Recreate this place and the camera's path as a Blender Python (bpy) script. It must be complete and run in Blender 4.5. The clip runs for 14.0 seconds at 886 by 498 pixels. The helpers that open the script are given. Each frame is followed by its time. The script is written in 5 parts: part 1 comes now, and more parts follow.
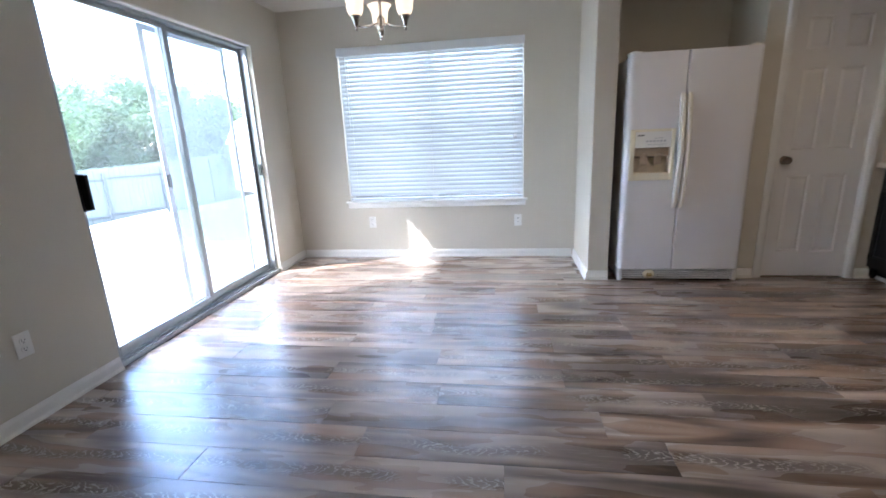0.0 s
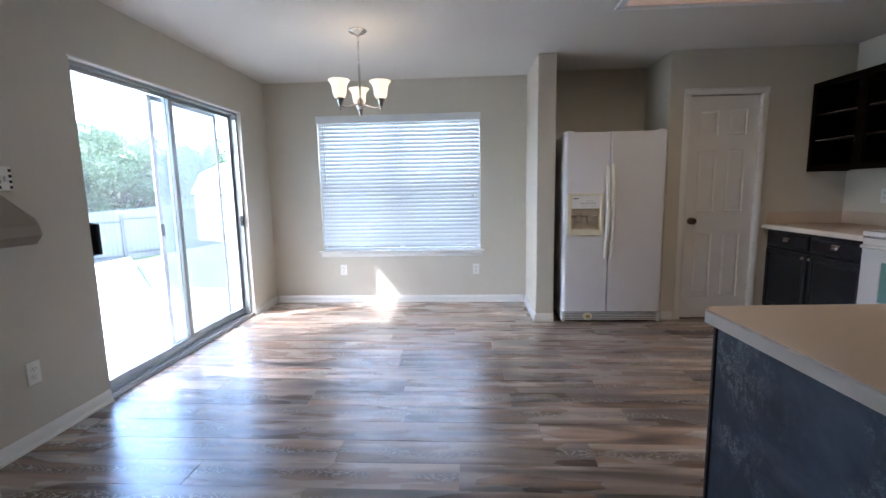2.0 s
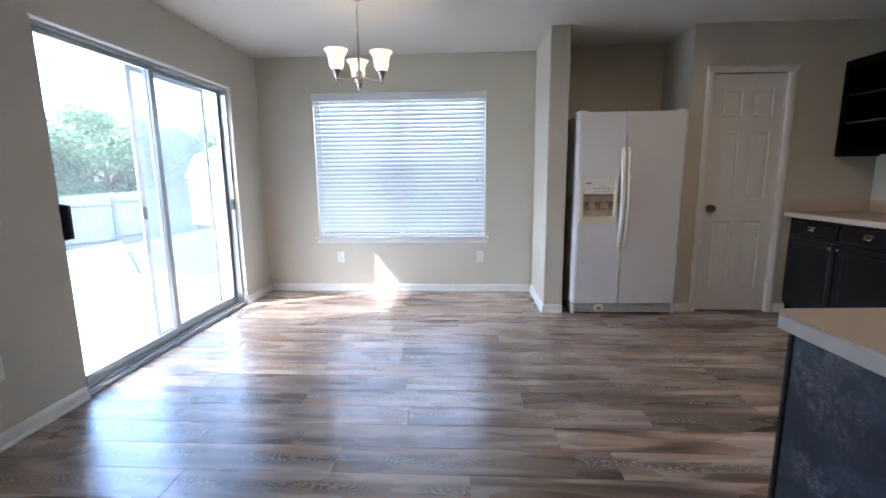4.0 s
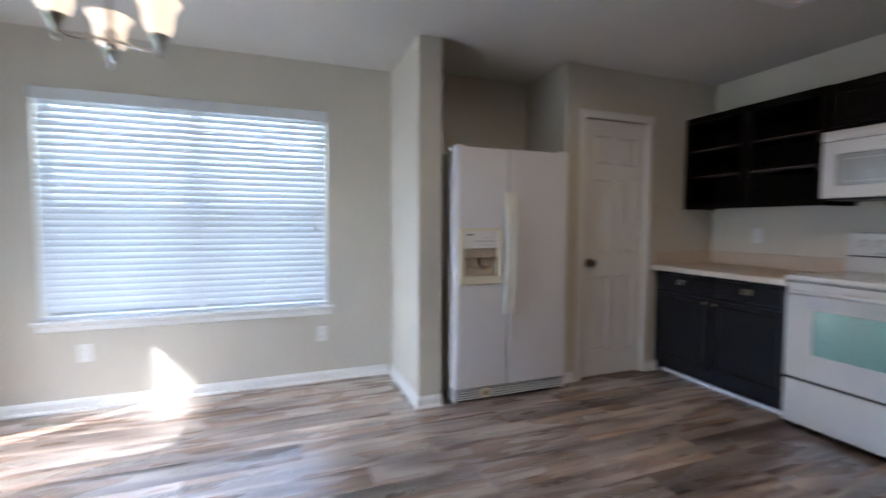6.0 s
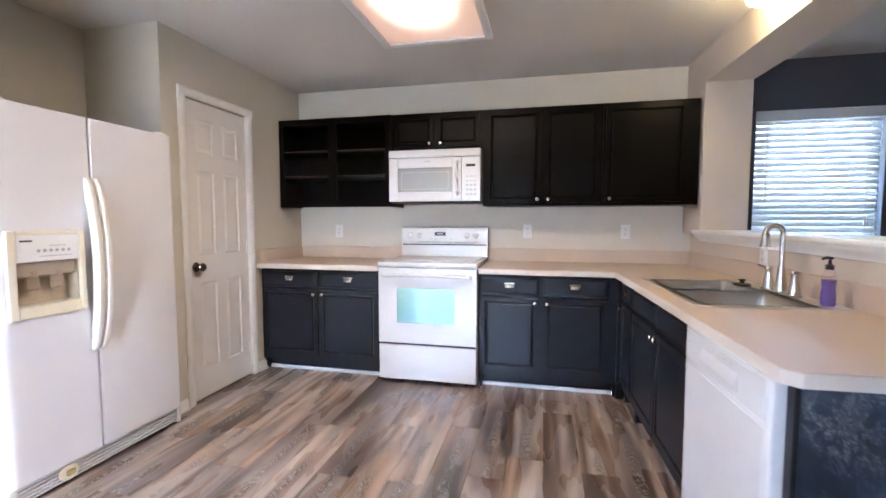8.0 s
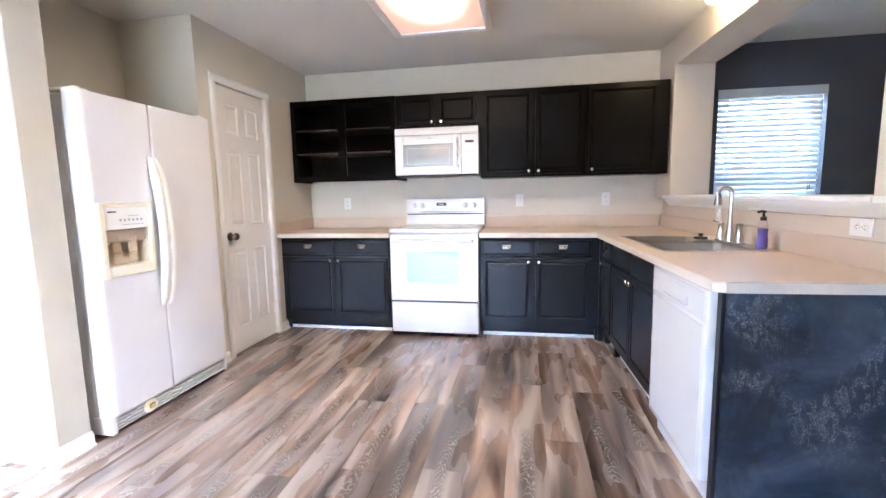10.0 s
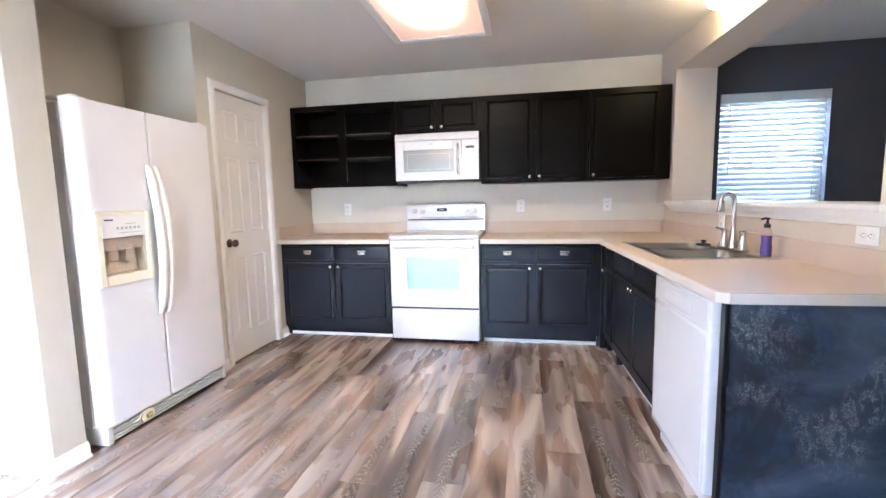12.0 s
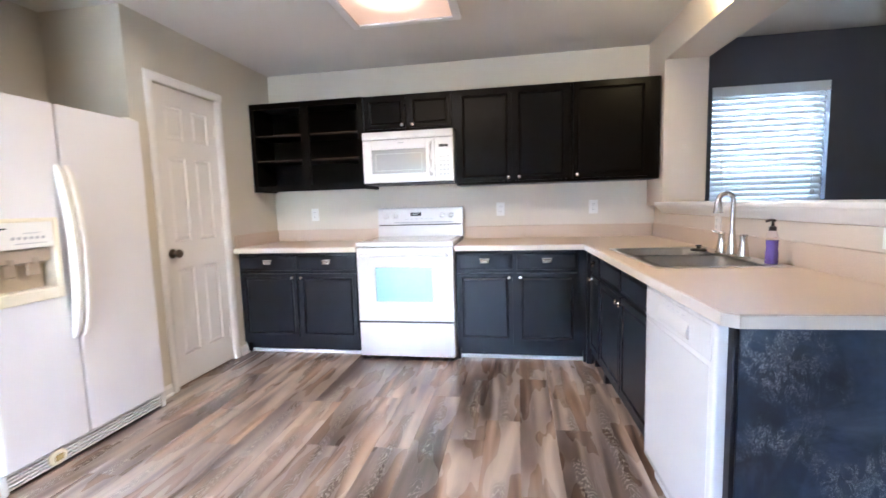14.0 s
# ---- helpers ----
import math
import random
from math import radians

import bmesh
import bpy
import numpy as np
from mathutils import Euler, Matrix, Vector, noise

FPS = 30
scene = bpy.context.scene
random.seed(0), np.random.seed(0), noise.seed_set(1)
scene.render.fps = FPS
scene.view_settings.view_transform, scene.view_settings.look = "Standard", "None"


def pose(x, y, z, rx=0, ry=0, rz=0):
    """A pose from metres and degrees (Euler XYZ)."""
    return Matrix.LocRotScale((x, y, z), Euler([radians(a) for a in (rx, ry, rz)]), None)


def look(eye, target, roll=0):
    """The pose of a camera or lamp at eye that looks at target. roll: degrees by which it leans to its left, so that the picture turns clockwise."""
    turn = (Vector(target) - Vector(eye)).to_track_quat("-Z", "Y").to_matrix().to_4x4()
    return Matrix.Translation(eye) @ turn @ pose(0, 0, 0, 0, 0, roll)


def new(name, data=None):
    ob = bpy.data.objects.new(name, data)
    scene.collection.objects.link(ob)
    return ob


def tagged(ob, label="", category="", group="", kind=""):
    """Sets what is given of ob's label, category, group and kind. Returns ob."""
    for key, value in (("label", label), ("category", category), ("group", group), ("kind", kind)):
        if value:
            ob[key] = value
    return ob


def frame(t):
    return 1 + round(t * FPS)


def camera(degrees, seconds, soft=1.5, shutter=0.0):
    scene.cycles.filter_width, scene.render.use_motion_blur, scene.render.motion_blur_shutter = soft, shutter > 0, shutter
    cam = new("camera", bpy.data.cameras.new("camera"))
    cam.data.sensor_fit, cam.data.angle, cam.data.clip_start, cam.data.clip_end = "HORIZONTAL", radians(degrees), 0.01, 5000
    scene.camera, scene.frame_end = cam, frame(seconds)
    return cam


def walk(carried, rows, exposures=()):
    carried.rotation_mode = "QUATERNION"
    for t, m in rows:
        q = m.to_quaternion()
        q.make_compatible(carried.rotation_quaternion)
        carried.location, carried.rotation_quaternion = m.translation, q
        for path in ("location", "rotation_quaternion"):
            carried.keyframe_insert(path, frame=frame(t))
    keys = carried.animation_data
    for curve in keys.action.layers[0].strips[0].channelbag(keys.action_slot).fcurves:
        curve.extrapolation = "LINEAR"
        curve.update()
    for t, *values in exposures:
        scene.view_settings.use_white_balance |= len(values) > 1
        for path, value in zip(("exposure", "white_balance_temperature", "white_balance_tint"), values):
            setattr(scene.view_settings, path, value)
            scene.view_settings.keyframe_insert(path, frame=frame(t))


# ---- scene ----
cam = camera(90.6, 14.0, shutter=0.5)
PATH = [
    (0, (0.805, 2.166, 1.209), (0.518, 4.082, 0.713), -2.5),
    (0.5, (0.763, 2.043, 1.263), (0.598, 3.994, 0.855), -1.7),
    (1, (0.75, 1.933, 1.285), (0.631, 3.909, 0.998), -1.1),
    (1.5, (0.802, 1.8, 1.279), (0.672, 3.782, 1.045), -1.4),
    (2, (0.845, 1.703, 1.258), (0.726, 3.682, 0.989), -1.1),
    (2.5, (0.849, 1.681, 1.259), (0.75, 3.662, 1.004), -1.3),
    (2.7, (0.844, 1.686, 1.257), (0.762, 3.667, 0.992), -1.2),
    (5, (0.678, 2.411, 1.209), (0.554, 4.377, 0.863), -0.2),
    (5.5, (0.613, 2.749, 1.202), (0.625, 4.741, 1.031), 0.5),
    (5.9, (0.589, 3.017, 1.235), (1.165, 4.928, 1.109), -0.2),
    (6, (0.61, 3.069, 1.23), (1.316, 4.937, 1.113), 0.2),
    (6.2, (0.63, 3.164, 1.208), (1.669, 4.871, 1.123), 0.9),
    (6.5, (0.646, 3.319, 1.197), (2.115, 4.674, 1.119), -0.7),
    (7, (0.641, 3.463, 1.217), (2.404, 4.401, 1.105), -0.3),
    (7.5, (0.569, 3.59, 1.244), (2.482, 4.162, 1.133), -1.2),
    (8, (0.391, 3.595, 1.245), (2.337, 4.038, 1.112), 0.0),
    (8.5, (0.232, 3.585, 1.24), (2.181, 3.981, 1.023), 0.3),
    (9, (0.068, 3.619, 1.229), (2.018, 4.003, 1.007), -0.9),
    (9.2, (0.008, 3.638, 1.203), (1.96, 3.998, 0.962), -1.2),
    (11.3, (-0.1, 3.699, 1.218), (1.853, 4.06, 0.983), -0.7),
    (11.5, (-0.088, 3.684, 1.225), (1.866, 4.042, 0.991), -0.6),
    (12, (-0.045, 3.675, 1.224), (1.908, 4.046, 0.998), -1.2),
    (12.5, (0.01, 3.66, 1.221), (1.955, 4.06, 0.981), -1.2),
    (13, (0.08, 3.639, 1.215), (2.017, 4.07, 0.966), -1.5),
    (13.5, (0.168, 3.619, 1.211), (2.105, 4.051, 0.966), -0.7),
    (14, (0.299, 3.58, 1.206), (2.26, 3.915, 1.002), -1.7),
]
EXPOSURES = [(0.0, 4.16, 5720, 12), (0.5, 4.03, 5720, 12), (1.3, 4.02, 5720, 12), (2.5, 4.11, 5720, 12), (5.5, 4.10, 5740, 12), (6.0, 4.0, 5700, 12), (6.5, 4.2, 5620, 12), (7.0, 4.8, 5560, 13), (7.6, 5.3, 5750, 14), (8.2, 5.74, 5850, 16), (9.0, 5.98, 5780, 15), (11.3, 5.96, 5760, 14), (14.0, 5.94, 5760, 13)]
walk(cam, [(t, look(eye, target, roll)) for t, eye, target, roll in PATH], EXPOSURES)

# ---- plan of the place, metres ----
XW, XE = -1.38, 4.20          # inner faces of the west and east walls
YS, YN = -2.0, 6.546          # south and north walls
YP, YA = 5.858, 6.42          # pantry wall, back of the fridge alcove
CE = 2.43                     # ceiling
PEN = pose(XE, 2.515, 0, 0, 0, 2.3)   # peninsula and pass-through wall, a little askew

# ---- world, sun, daylight through the openings ----
SUN_EL, SUN_TO = 48.0, Vector((-0.90, -0.42))
world = bpy.data.worlds.new("sky")
scene.world = world
world.use_nodes = True
wn = world.node_tree
wn.nodes.clear()
sky = wn.nodes.new("ShaderNodeTexSky")
sky.sky_type = 'NISHITA'
sky.sun_disc = False
sky.sun_elevation = radians(SUN_EL)
sky.sun_rotation = math.atan2(SUN_TO.x, SUN_TO.y)
wb = wn.nodes.new("ShaderNodeBackground")
wb.inputs[1].default_value = 0.15
wo = wn.nodes.new("ShaderNodeOutputWorld")
wn.links.new(sky.outputs[0], wb.inputs[0])
wn.links.new(wb.outputs[0], wo.inputs[0])

sun = new("sun", bpy.data.lights.new("sun", 'SUN'))
sun.data.energy, sun.data.angle, sun.data.color = 1.25, radians(0.9), (1.0, 0.97, 0.92)
sd = SUN_TO.normalized() * math.cos(radians(SUN_EL))
sun.matrix_world = look((sd.x * 30, sd.y * 30 + 4, math.sin(radians(SUN_EL)) * 30), (0, 4, 0))


def area(name, eye, target, sx, sy, watts, colour):
    ob = new(name, bpy.data.lights.new(name, 'AREA'))
    ob.data.shape, ob.data.size, ob.data.size_y = 'RECTANGLE', sx, sy
    ob.data.energy, ob.data.color = watts, colour
    ob.matrix_world = look(eye, target)
    return ob


area("dining_window_daylight", (0.09, 6.69, 1.32), (0.09, 5.0, 1.2), 1.7, 1.4, 1.9, (0.95, 0.98, 1.0))
area("living_window_daylight", (4.34, 1.63, 1.35), (2.0, 1.63, 1.2), 0.8, 1.35, 0.21, (0.98, 0.98, 1.0))


# ---- materials ----
def nodes(name):
    m = bpy.data.materials.new(name)
    m.use_nodes = True
    nt = m.node_tree
    return m, nt, nt.nodes["Principled BSDF"]


def tex_coord(nt, scale=(1, 1, 1), rnd=False):
    tc = nt.nodes.new("ShaderNodeTexCoord")
    mp = nt.nodes.new("ShaderNodeMapping")
    mp.inputs["Scale"].default_value = scale
    nt.links.new(tc.outputs["Object"], mp.inputs[0])
    if rnd:
        oi = nt.nodes.new("ShaderNodeObjectInfo")
        mu = nt.nodes.new("ShaderNodeVectorMath")
        mu.operation = 'SCALE'
        mu.inputs[0].default_value = (37.0, 91.0, 53.0)
        nt.links.new(oi.outputs["Random"], mu.inputs["Scale"])
        nt.links.new(mu.outputs[0], mp.inputs["Location"])
    return mp.outputs[0]


def noise_tex(nt, vec, scale, detail=4.0, rough=0.55, dist=0.0):
    n = nt.nodes.new("ShaderNodeTexNoise")
    n.inputs["Scale"].default_value, n.inputs["Detail"].default_value = scale, detail
    n.inputs["Roughness"].default_value, n.inputs["Distortion"].default_value = rough, dist
    nt.links.new(vec, n.inputs["Vector"])
    return n.outputs["Fac"]


def ramp(nt, fac, stops):
    r = nt.nodes.new("ShaderNodeValToRGB")
    e = r.color_ramp.elements
    while len(e) < len(stops):
        e.new(0.5)
    for el, (p, c) in zip(e, stops):
        el.position, el.color = p, (*c, 1) if len(c) == 3 else c
    nt.links.new(fac, r.inputs[0])
    return r.outputs[0]


def mix(nt, fac, a, b, kind='MIX'):
    m = nt.nodes.new("ShaderNodeMix")
    m.data_type, m.blend_type = 'RGBA', kind
    for sock, v in ((m.inputs[0], fac), (m.inputs[6], a), (m.inputs[7], b)):
        if isinstance(v, (int, float)):
            sock.default_value = v
        elif isinstance(v, tuple):
            sock.default_value = (*v, 1)
        else:
            nt.links.new(v, sock)
    return m.outputs[2]


def bump(nt, b, height, strength, distance=0.002):
    n = nt.nodes.new("ShaderNodeBump")
    n.inputs["Strength"].default_value, n.inputs["Distance"].default_value = strength, distance
    nt.links.new(height, n.inputs["Height"])
    nt.links.new(n.outputs[0], b.inputs["Normal"])


def tone(c, k):
    return tuple(min(1.0, v * k) for v in c)


def surface(name, colour, rough, metal=0.0, vary=0.06, grain=60.0, relief=0.15, big=1.3, spec=0.5, coat=0.0):
    """Plain paint, plastic or metal: two scales of slight variation, and fine relief."""
    m, nt, b = nodes(name)
    v = tex_coord(nt, rnd=True)
    big_n = noise_tex(nt, v, big, 3)
    fine = noise_tex(nt, v, grain, 3)
    c = ramp(nt, big_n, [(0.3, tone(colour, 1 - vary)), (0.7, tone(colour, 1 + vary))])
    c = mix(nt, 0.35, c, ramp(nt, fine, [(0.3, tone(colour, 1 - vary)), (0.7, tone(colour, 1 + vary))]))
    nt.links.new(c, b.inputs["Base Color"])
    r = ramp(nt, big_n, [(0.25, (rough * 0.85,) * 3), (0.75, (min(1, rough * 1.15),) * 3)])
    nt.links.new(r, b.inputs["Roughness"])
    b.inputs["Metallic"].default_value = metal
    b.inputs["Specular IOR Level"].default_value = spec
    b.inputs["Coat Weight"].default_value = coat
    if relief:
        bump(nt, b, fine, relief)
    return m


WALL = surface("greige_wall_paint", (0.61, 0.57, 0.485), 0.75, grain=95, relief=0.35, vary=0.03)
# WALL's greige copied lighter and warmer: the kitchen lamplight is in the colour
KITCHENWALL = surface("warm_lit_greige_wall_paint", (0.65, 0.60, 0.51), 0.75, grain=95, relief=0.35, vary=0.03)
CEIL = surface("ceiling_texture_paint", (0.68, 0.655, 0.61), 0.9, grain=70, relief=0.5, vary=0.03)
NAVY = surface("navy_wall_paint", (0.088, 0.093, 0.112), 0.7, grain=95, relief=0.35)
TRIM = surface("white_trim_paint", (0.80, 0.79, 0.76), 0.4, vary=0.03, relief=0.05)
DOORPAINT = surface("white_door_paint", (0.76, 0.735, 0.70), 0.42, vary=0.03, grain=140, relief=0.12)
FRIDGE = surface("white_enamel_pebbled", (0.75, 0.735, 0.74), 0.33, vary=0.02, grain=240, relief=0.25)
ENAMEL = surface("white_enamel", (0.71, 0.705, 0.70), 0.16, vary=0.02, relief=0.0, coat=0.3)
CREAM = surface("aged_cream_plastic", (0.80, 0.74, 0.58), 0.4, vary=0.05, relief=0.05)
HANDLEW = surface("ivory_plastic", (0.82, 0.80, 0.72), 0.3, vary=0.03, relief=0.0)
BLACKCAB = surface("blue_black_cabinet_paint", (0.010, 0.012, 0.018), 0.36, spec=0.3, vary=0.16, grain=45, relief=0.12)
DARKCAB = surface("espresso_cabinet_paint", (0.0036, 0.0028, 0.0024), 0.32, spec=0.09, vary=0.16, grain=45, relief=0.12)
NICKEL = surface("brushed_nickel", (0.60, 0.57, 0.53), 0.25, metal=1.0, vary=0.06, grain=150, relief=0.05)
STEEL = surface("brushed_steel", (0.80, 0.79, 0.77), 0.34, metal=1.0, vary=0.08, grain=180, relief=0.08)
BRONZE = surface("aged_bronze", (0.16, 0.12, 0.09), 0.3, metal=1.0, vary=0.15, relief=0.0)
ALU = surface("anodised_aluminium", (0.42, 0.44, 0.45), 0.38, metal=0.85, vary=0.08, relief=0.04)
SCREENFR = surface("screen_frame_grey", (0.45, 0.48, 0.52), 0.5, vary=0.05, relief=0.0)
BLACK = surface("black_plastic", (0.012, 0.012, 0.013), 0.35, vary=0.1, relief=0.0)
DARKGAP = surface("dark_print_and_gap_shade", (0.02, 0.02, 0.02), 0.8, vary=0.1, relief=0.0)
PLATE = surface("white_plate_plastic", (0.80, 0.79, 0.75), 0.35, vary=0.02, relief=0.0)
LIGHTBOX = surface("fixture_white_paint", (0.78, 0.77, 0.75), 0.45, vary=0.03, relief=0.03)
PENWALL = surface("pale_pony_wall_paint", (0.64, 0.56, 0.47), 0.7, grain=95, relief=0.35, vary=0.03)
CONCRETE = surface("patio_concrete", (0.52, 0.50, 0.46), 0.85, vary=0.12, grain=30, relief=0.4, big=0.7)
FENCEWOOD = surface("weathered_fence_wood", (0.27, 0.255, 0.235), 0.85, vary=0.25, grain=25, relief=0.3)
POSTWOOD = surface("weathered_post_wood", (0.15, 0.14, 0.13), 0.85, vary=0.25, grain=25, relief=0.3)
SHEDW = surface("white_shed_siding", (0.78, 0.78, 0.77), 0.6, vary=0.04, relief=0.05)
BARK = surface("tree_bark", (0.12, 0.09, 0.065), 0.9, vary=0.25, grain=14, relief=0.6)
SIDING = surface("house_siding", (0.5, 0.46, 0.4), 0.8, vary=0.05)
CAPPAINT = surface("taupe_ledge_paint", (0.50, 0.46, 0.40), 0.45, vary=0.05, relief=0.08)
PURPLE = surface("purple_soap", (0.16, 0.11, 0.40), 0.15, vary=0.05, relief=0.0)
PUMP = surface("dark_pump_plastic", (0.03, 0.022, 0.03), 0.3, vary=0.05, relief=0.0)
STRIP = surface("pale_shelf_edge", (0.16, 0.13, 0.11), 0.5, vary=0.35, grain=30, relief=0.1)
SEAL = surface("white_shoe_moulding", (0.82, 0.82, 0.82), 0.45, vary=0.03, relief=0.03)


def counter_material(name, colour):
    m, nt, b = nodes(name)
    v = tex_coord(nt)
    a = noise_tex(nt, v, 190, 2)
    c = noise_tex(nt, v, 2.0, 4)
    col = ramp(nt, a, [(0.35, tone(colour, 0.92)), (0.5, colour), (0.66, tone(colour, 1.05))])
    col = mix(nt, 0.4, col, ramp(nt, c, [(0.3, tone(colour, 0.93)), (0.7, tone(colour, 1.05))]))
    nt.links.new(col, b.inputs["Base Color"])
    nt.links.new(ramp(nt, c, [(0.3, (0.36,) * 3), (0.7, (0.46,) * 3)]), b.inputs["Roughness"])
    return m


LAMINATE = counter_material("beige_laminate", (0.61, 0.49, 0.385))
LAMEDGE = surface("pale_laminate_edge", (0.68, 0.61, 0.53), 0.35, vary=0.03, relief=0.0)


def maths(nt, op, a, b=None):
    n = nt.nodes.new("ShaderNodeMath")
    n.operation = op
    for sock, v in zip(n.inputs, (a, b)):
        if isinstance(v, (int, float)):
            sock.default_value = v
        elif v is not None:
            nt.links.new(v, sock)
    return n.outputs[0]


def floor_material():
    """Printed vinyl plank: broad soft streaks, fine grain, and limed cathedral figure along a dark heart."""
    m, nt, b = nodes("grey_brown_vinyl_plank")
    oi = nt.nodes.new("ShaderNodeObjectInfo")
    rv = maths(nt, 'FRACT', maths(nt, 'MULTIPLY', oi.outputs["Random"], 17.31))
    streak = noise_tex(nt, tex_coord(nt, (0.85, 7.5, 1.0), rnd=True), 1.0, 1.8, 0.5, 0.9)
    grain = noise_tex(nt, tex_coord(nt, (2.2, 70.0, 1.0), rnd=True), 2.4, 4, 0.6, 0.2)
    cloud = noise_tex(nt, tex_coord(nt, (1.3, 5.5, 1.0), rnd=True), 1.5, 2, 0.5)
    base = ramp(nt, streak, [(0.33, (0.070, 0.053, 0.046)), (0.43, (0.185, 0.140, 0.117)), (0.53, (0.345, 0.275, 0.232)), (0.65, (0.53, 0.455, 0.395))])
    per = ramp(nt, oi.outputs["Random"], [(0.0, (0.58, 0.56, 0.57)), (0.2, (0.84, 0.82, 0.81)), (0.5, (1.0, 0.98, 0.96)), (0.8, (1.06, 1.01, 0.96)), (1.0, (1.24, 1.18, 1.12))])
    col = mix(nt, 0.92, base, per, 'MULTIPLY')
    warm = ramp(nt, cloud, [(0.50, (1, 1, 1)), (0.66, (0.98, 0.82, 0.70))])
    col = mix(nt, 0.85, col, warm, 'MULTIPLY')
    g = ramp(nt, grain, [(0.30, (0.72, 0.71, 0.71)), (0.5, (1, 1, 1)), (0.72, (1.16, 1.15, 1.14))])
    col = mix(nt, 0.14, col, g, 'MULTIPLY')
    # heart of the plank: a wandering band along its length
    tc = nt.nodes.new("ShaderNodeTexCoord")
    sep = nt.nodes.new("ShaderNodeSeparateXYZ")
    nt.links.new(tc.outputs["Object"], sep.inputs[0])
    drift = noise_tex(nt, tex_coord(nt, (1.4, 0.0, 1.0), rnd=True), 1.6, 2)
    heart = maths(nt, 'ADD', 0.05, maths(nt, 'MULTIPLY', drift, 0.085))
    off = maths(nt, 'MULTIPLY', maths(nt, 'SUBTRACT', sep.outputs[1], heart), 1 / 0.036)
    bell = maths(nt, 'MAXIMUM', maths(nt, 'SUBTRACT', 1.0, maths(nt, 'MULTIPLY', off, off)), 0.0)
    along = noise_tex(nt, tex_coord(nt, (2.0, 0.6, 1.0), rnd=True), 1.1, 2, 0.5)
    zone = maths(nt, 'MULTIPLY', maths(nt, 'MULTIPLY', bell, ramp(nt, along, [(0.40, (0, 0, 0)), (0.50, (1, 1, 1))])), ramp(nt, rv, [(0.18, (0, 0, 0)), (0.26, (1, 1, 1))]))
    col = mix(nt, maths(nt, 'MULTIPLY', zone, 0.62), col, (0.085, 0.066, 0.056))
    wob = noise_tex(nt, tex_coord(nt, (9.0, 26.0, 1.0), rnd=True), 1.0, 3, 0.6)
    phase = maths(nt, 'ADD', maths(nt, 'MULTIPLY', sep.outputs[0], 150.0), maths(nt, 'MULTIPLY', maths(nt, 'MULTIPLY', off, off), 9.0))
    phase = maths(nt, 'ADD', phase, maths(nt, 'MULTIPLY', wob, 34.0))
    arcs = ramp(nt, maths(nt, 'MULTIPLY', maths(nt, 'SINE', phase), 0.5), [(0.0, (0, 0, 0)), (0.30, (0, 0, 0)), (0.48, (1, 1, 1))])
    lime = maths(nt, 'MULTIPLY', maths(nt, 'MULTIPLY', arcs, zone), ramp(nt, grain, [(0.34, (0.4,) * 3), (0.55, (1.0,) * 3)]))
    col = mix(nt, lime, col, (0.60, 0.55, 0.49))
    # pale flecks in the pores
    fl = noise_tex(nt, tex_coord(nt, (8.0, 150.0, 1.0), rnd=True), 1.0, 3, 0.6)
    fz = ramp(nt, noise_tex(nt, tex_coord(nt, (1.6, 9.0, 1.0), rnd=True), 1.3, 2), [(0.46, (0, 0, 0)), (0.60, (0.26,) * 3)])
    fl = mix(nt, 1.0, ramp(nt, fl, [(0.57, (0, 0, 0)), (0.66, (1, 1, 1))]), fz, 'MULTIPLY')
    col = mix(nt, fl, col, (0.50, 0.46, 0.41))
    nt.links.new(col, b.inputs["Base Color"])
    nt.links.new(ramp(nt, cloud, [(0.3, (0.32,) * 3), (0.7, (0.24,) * 3)]), b.inputs["Roughness"])
    b.inputs["Specular IOR Level"].default_value = 1.0
    b.inputs["Coat Weight"].default_value, b.inputs["Coat Roughness"].default_value, b.inputs["Coat IOR"].default_value = 0.4, 0.28, 1.6
    bump(nt, b, grain, 0.02, 0.0008)
    return m


PLANK = floor_material()


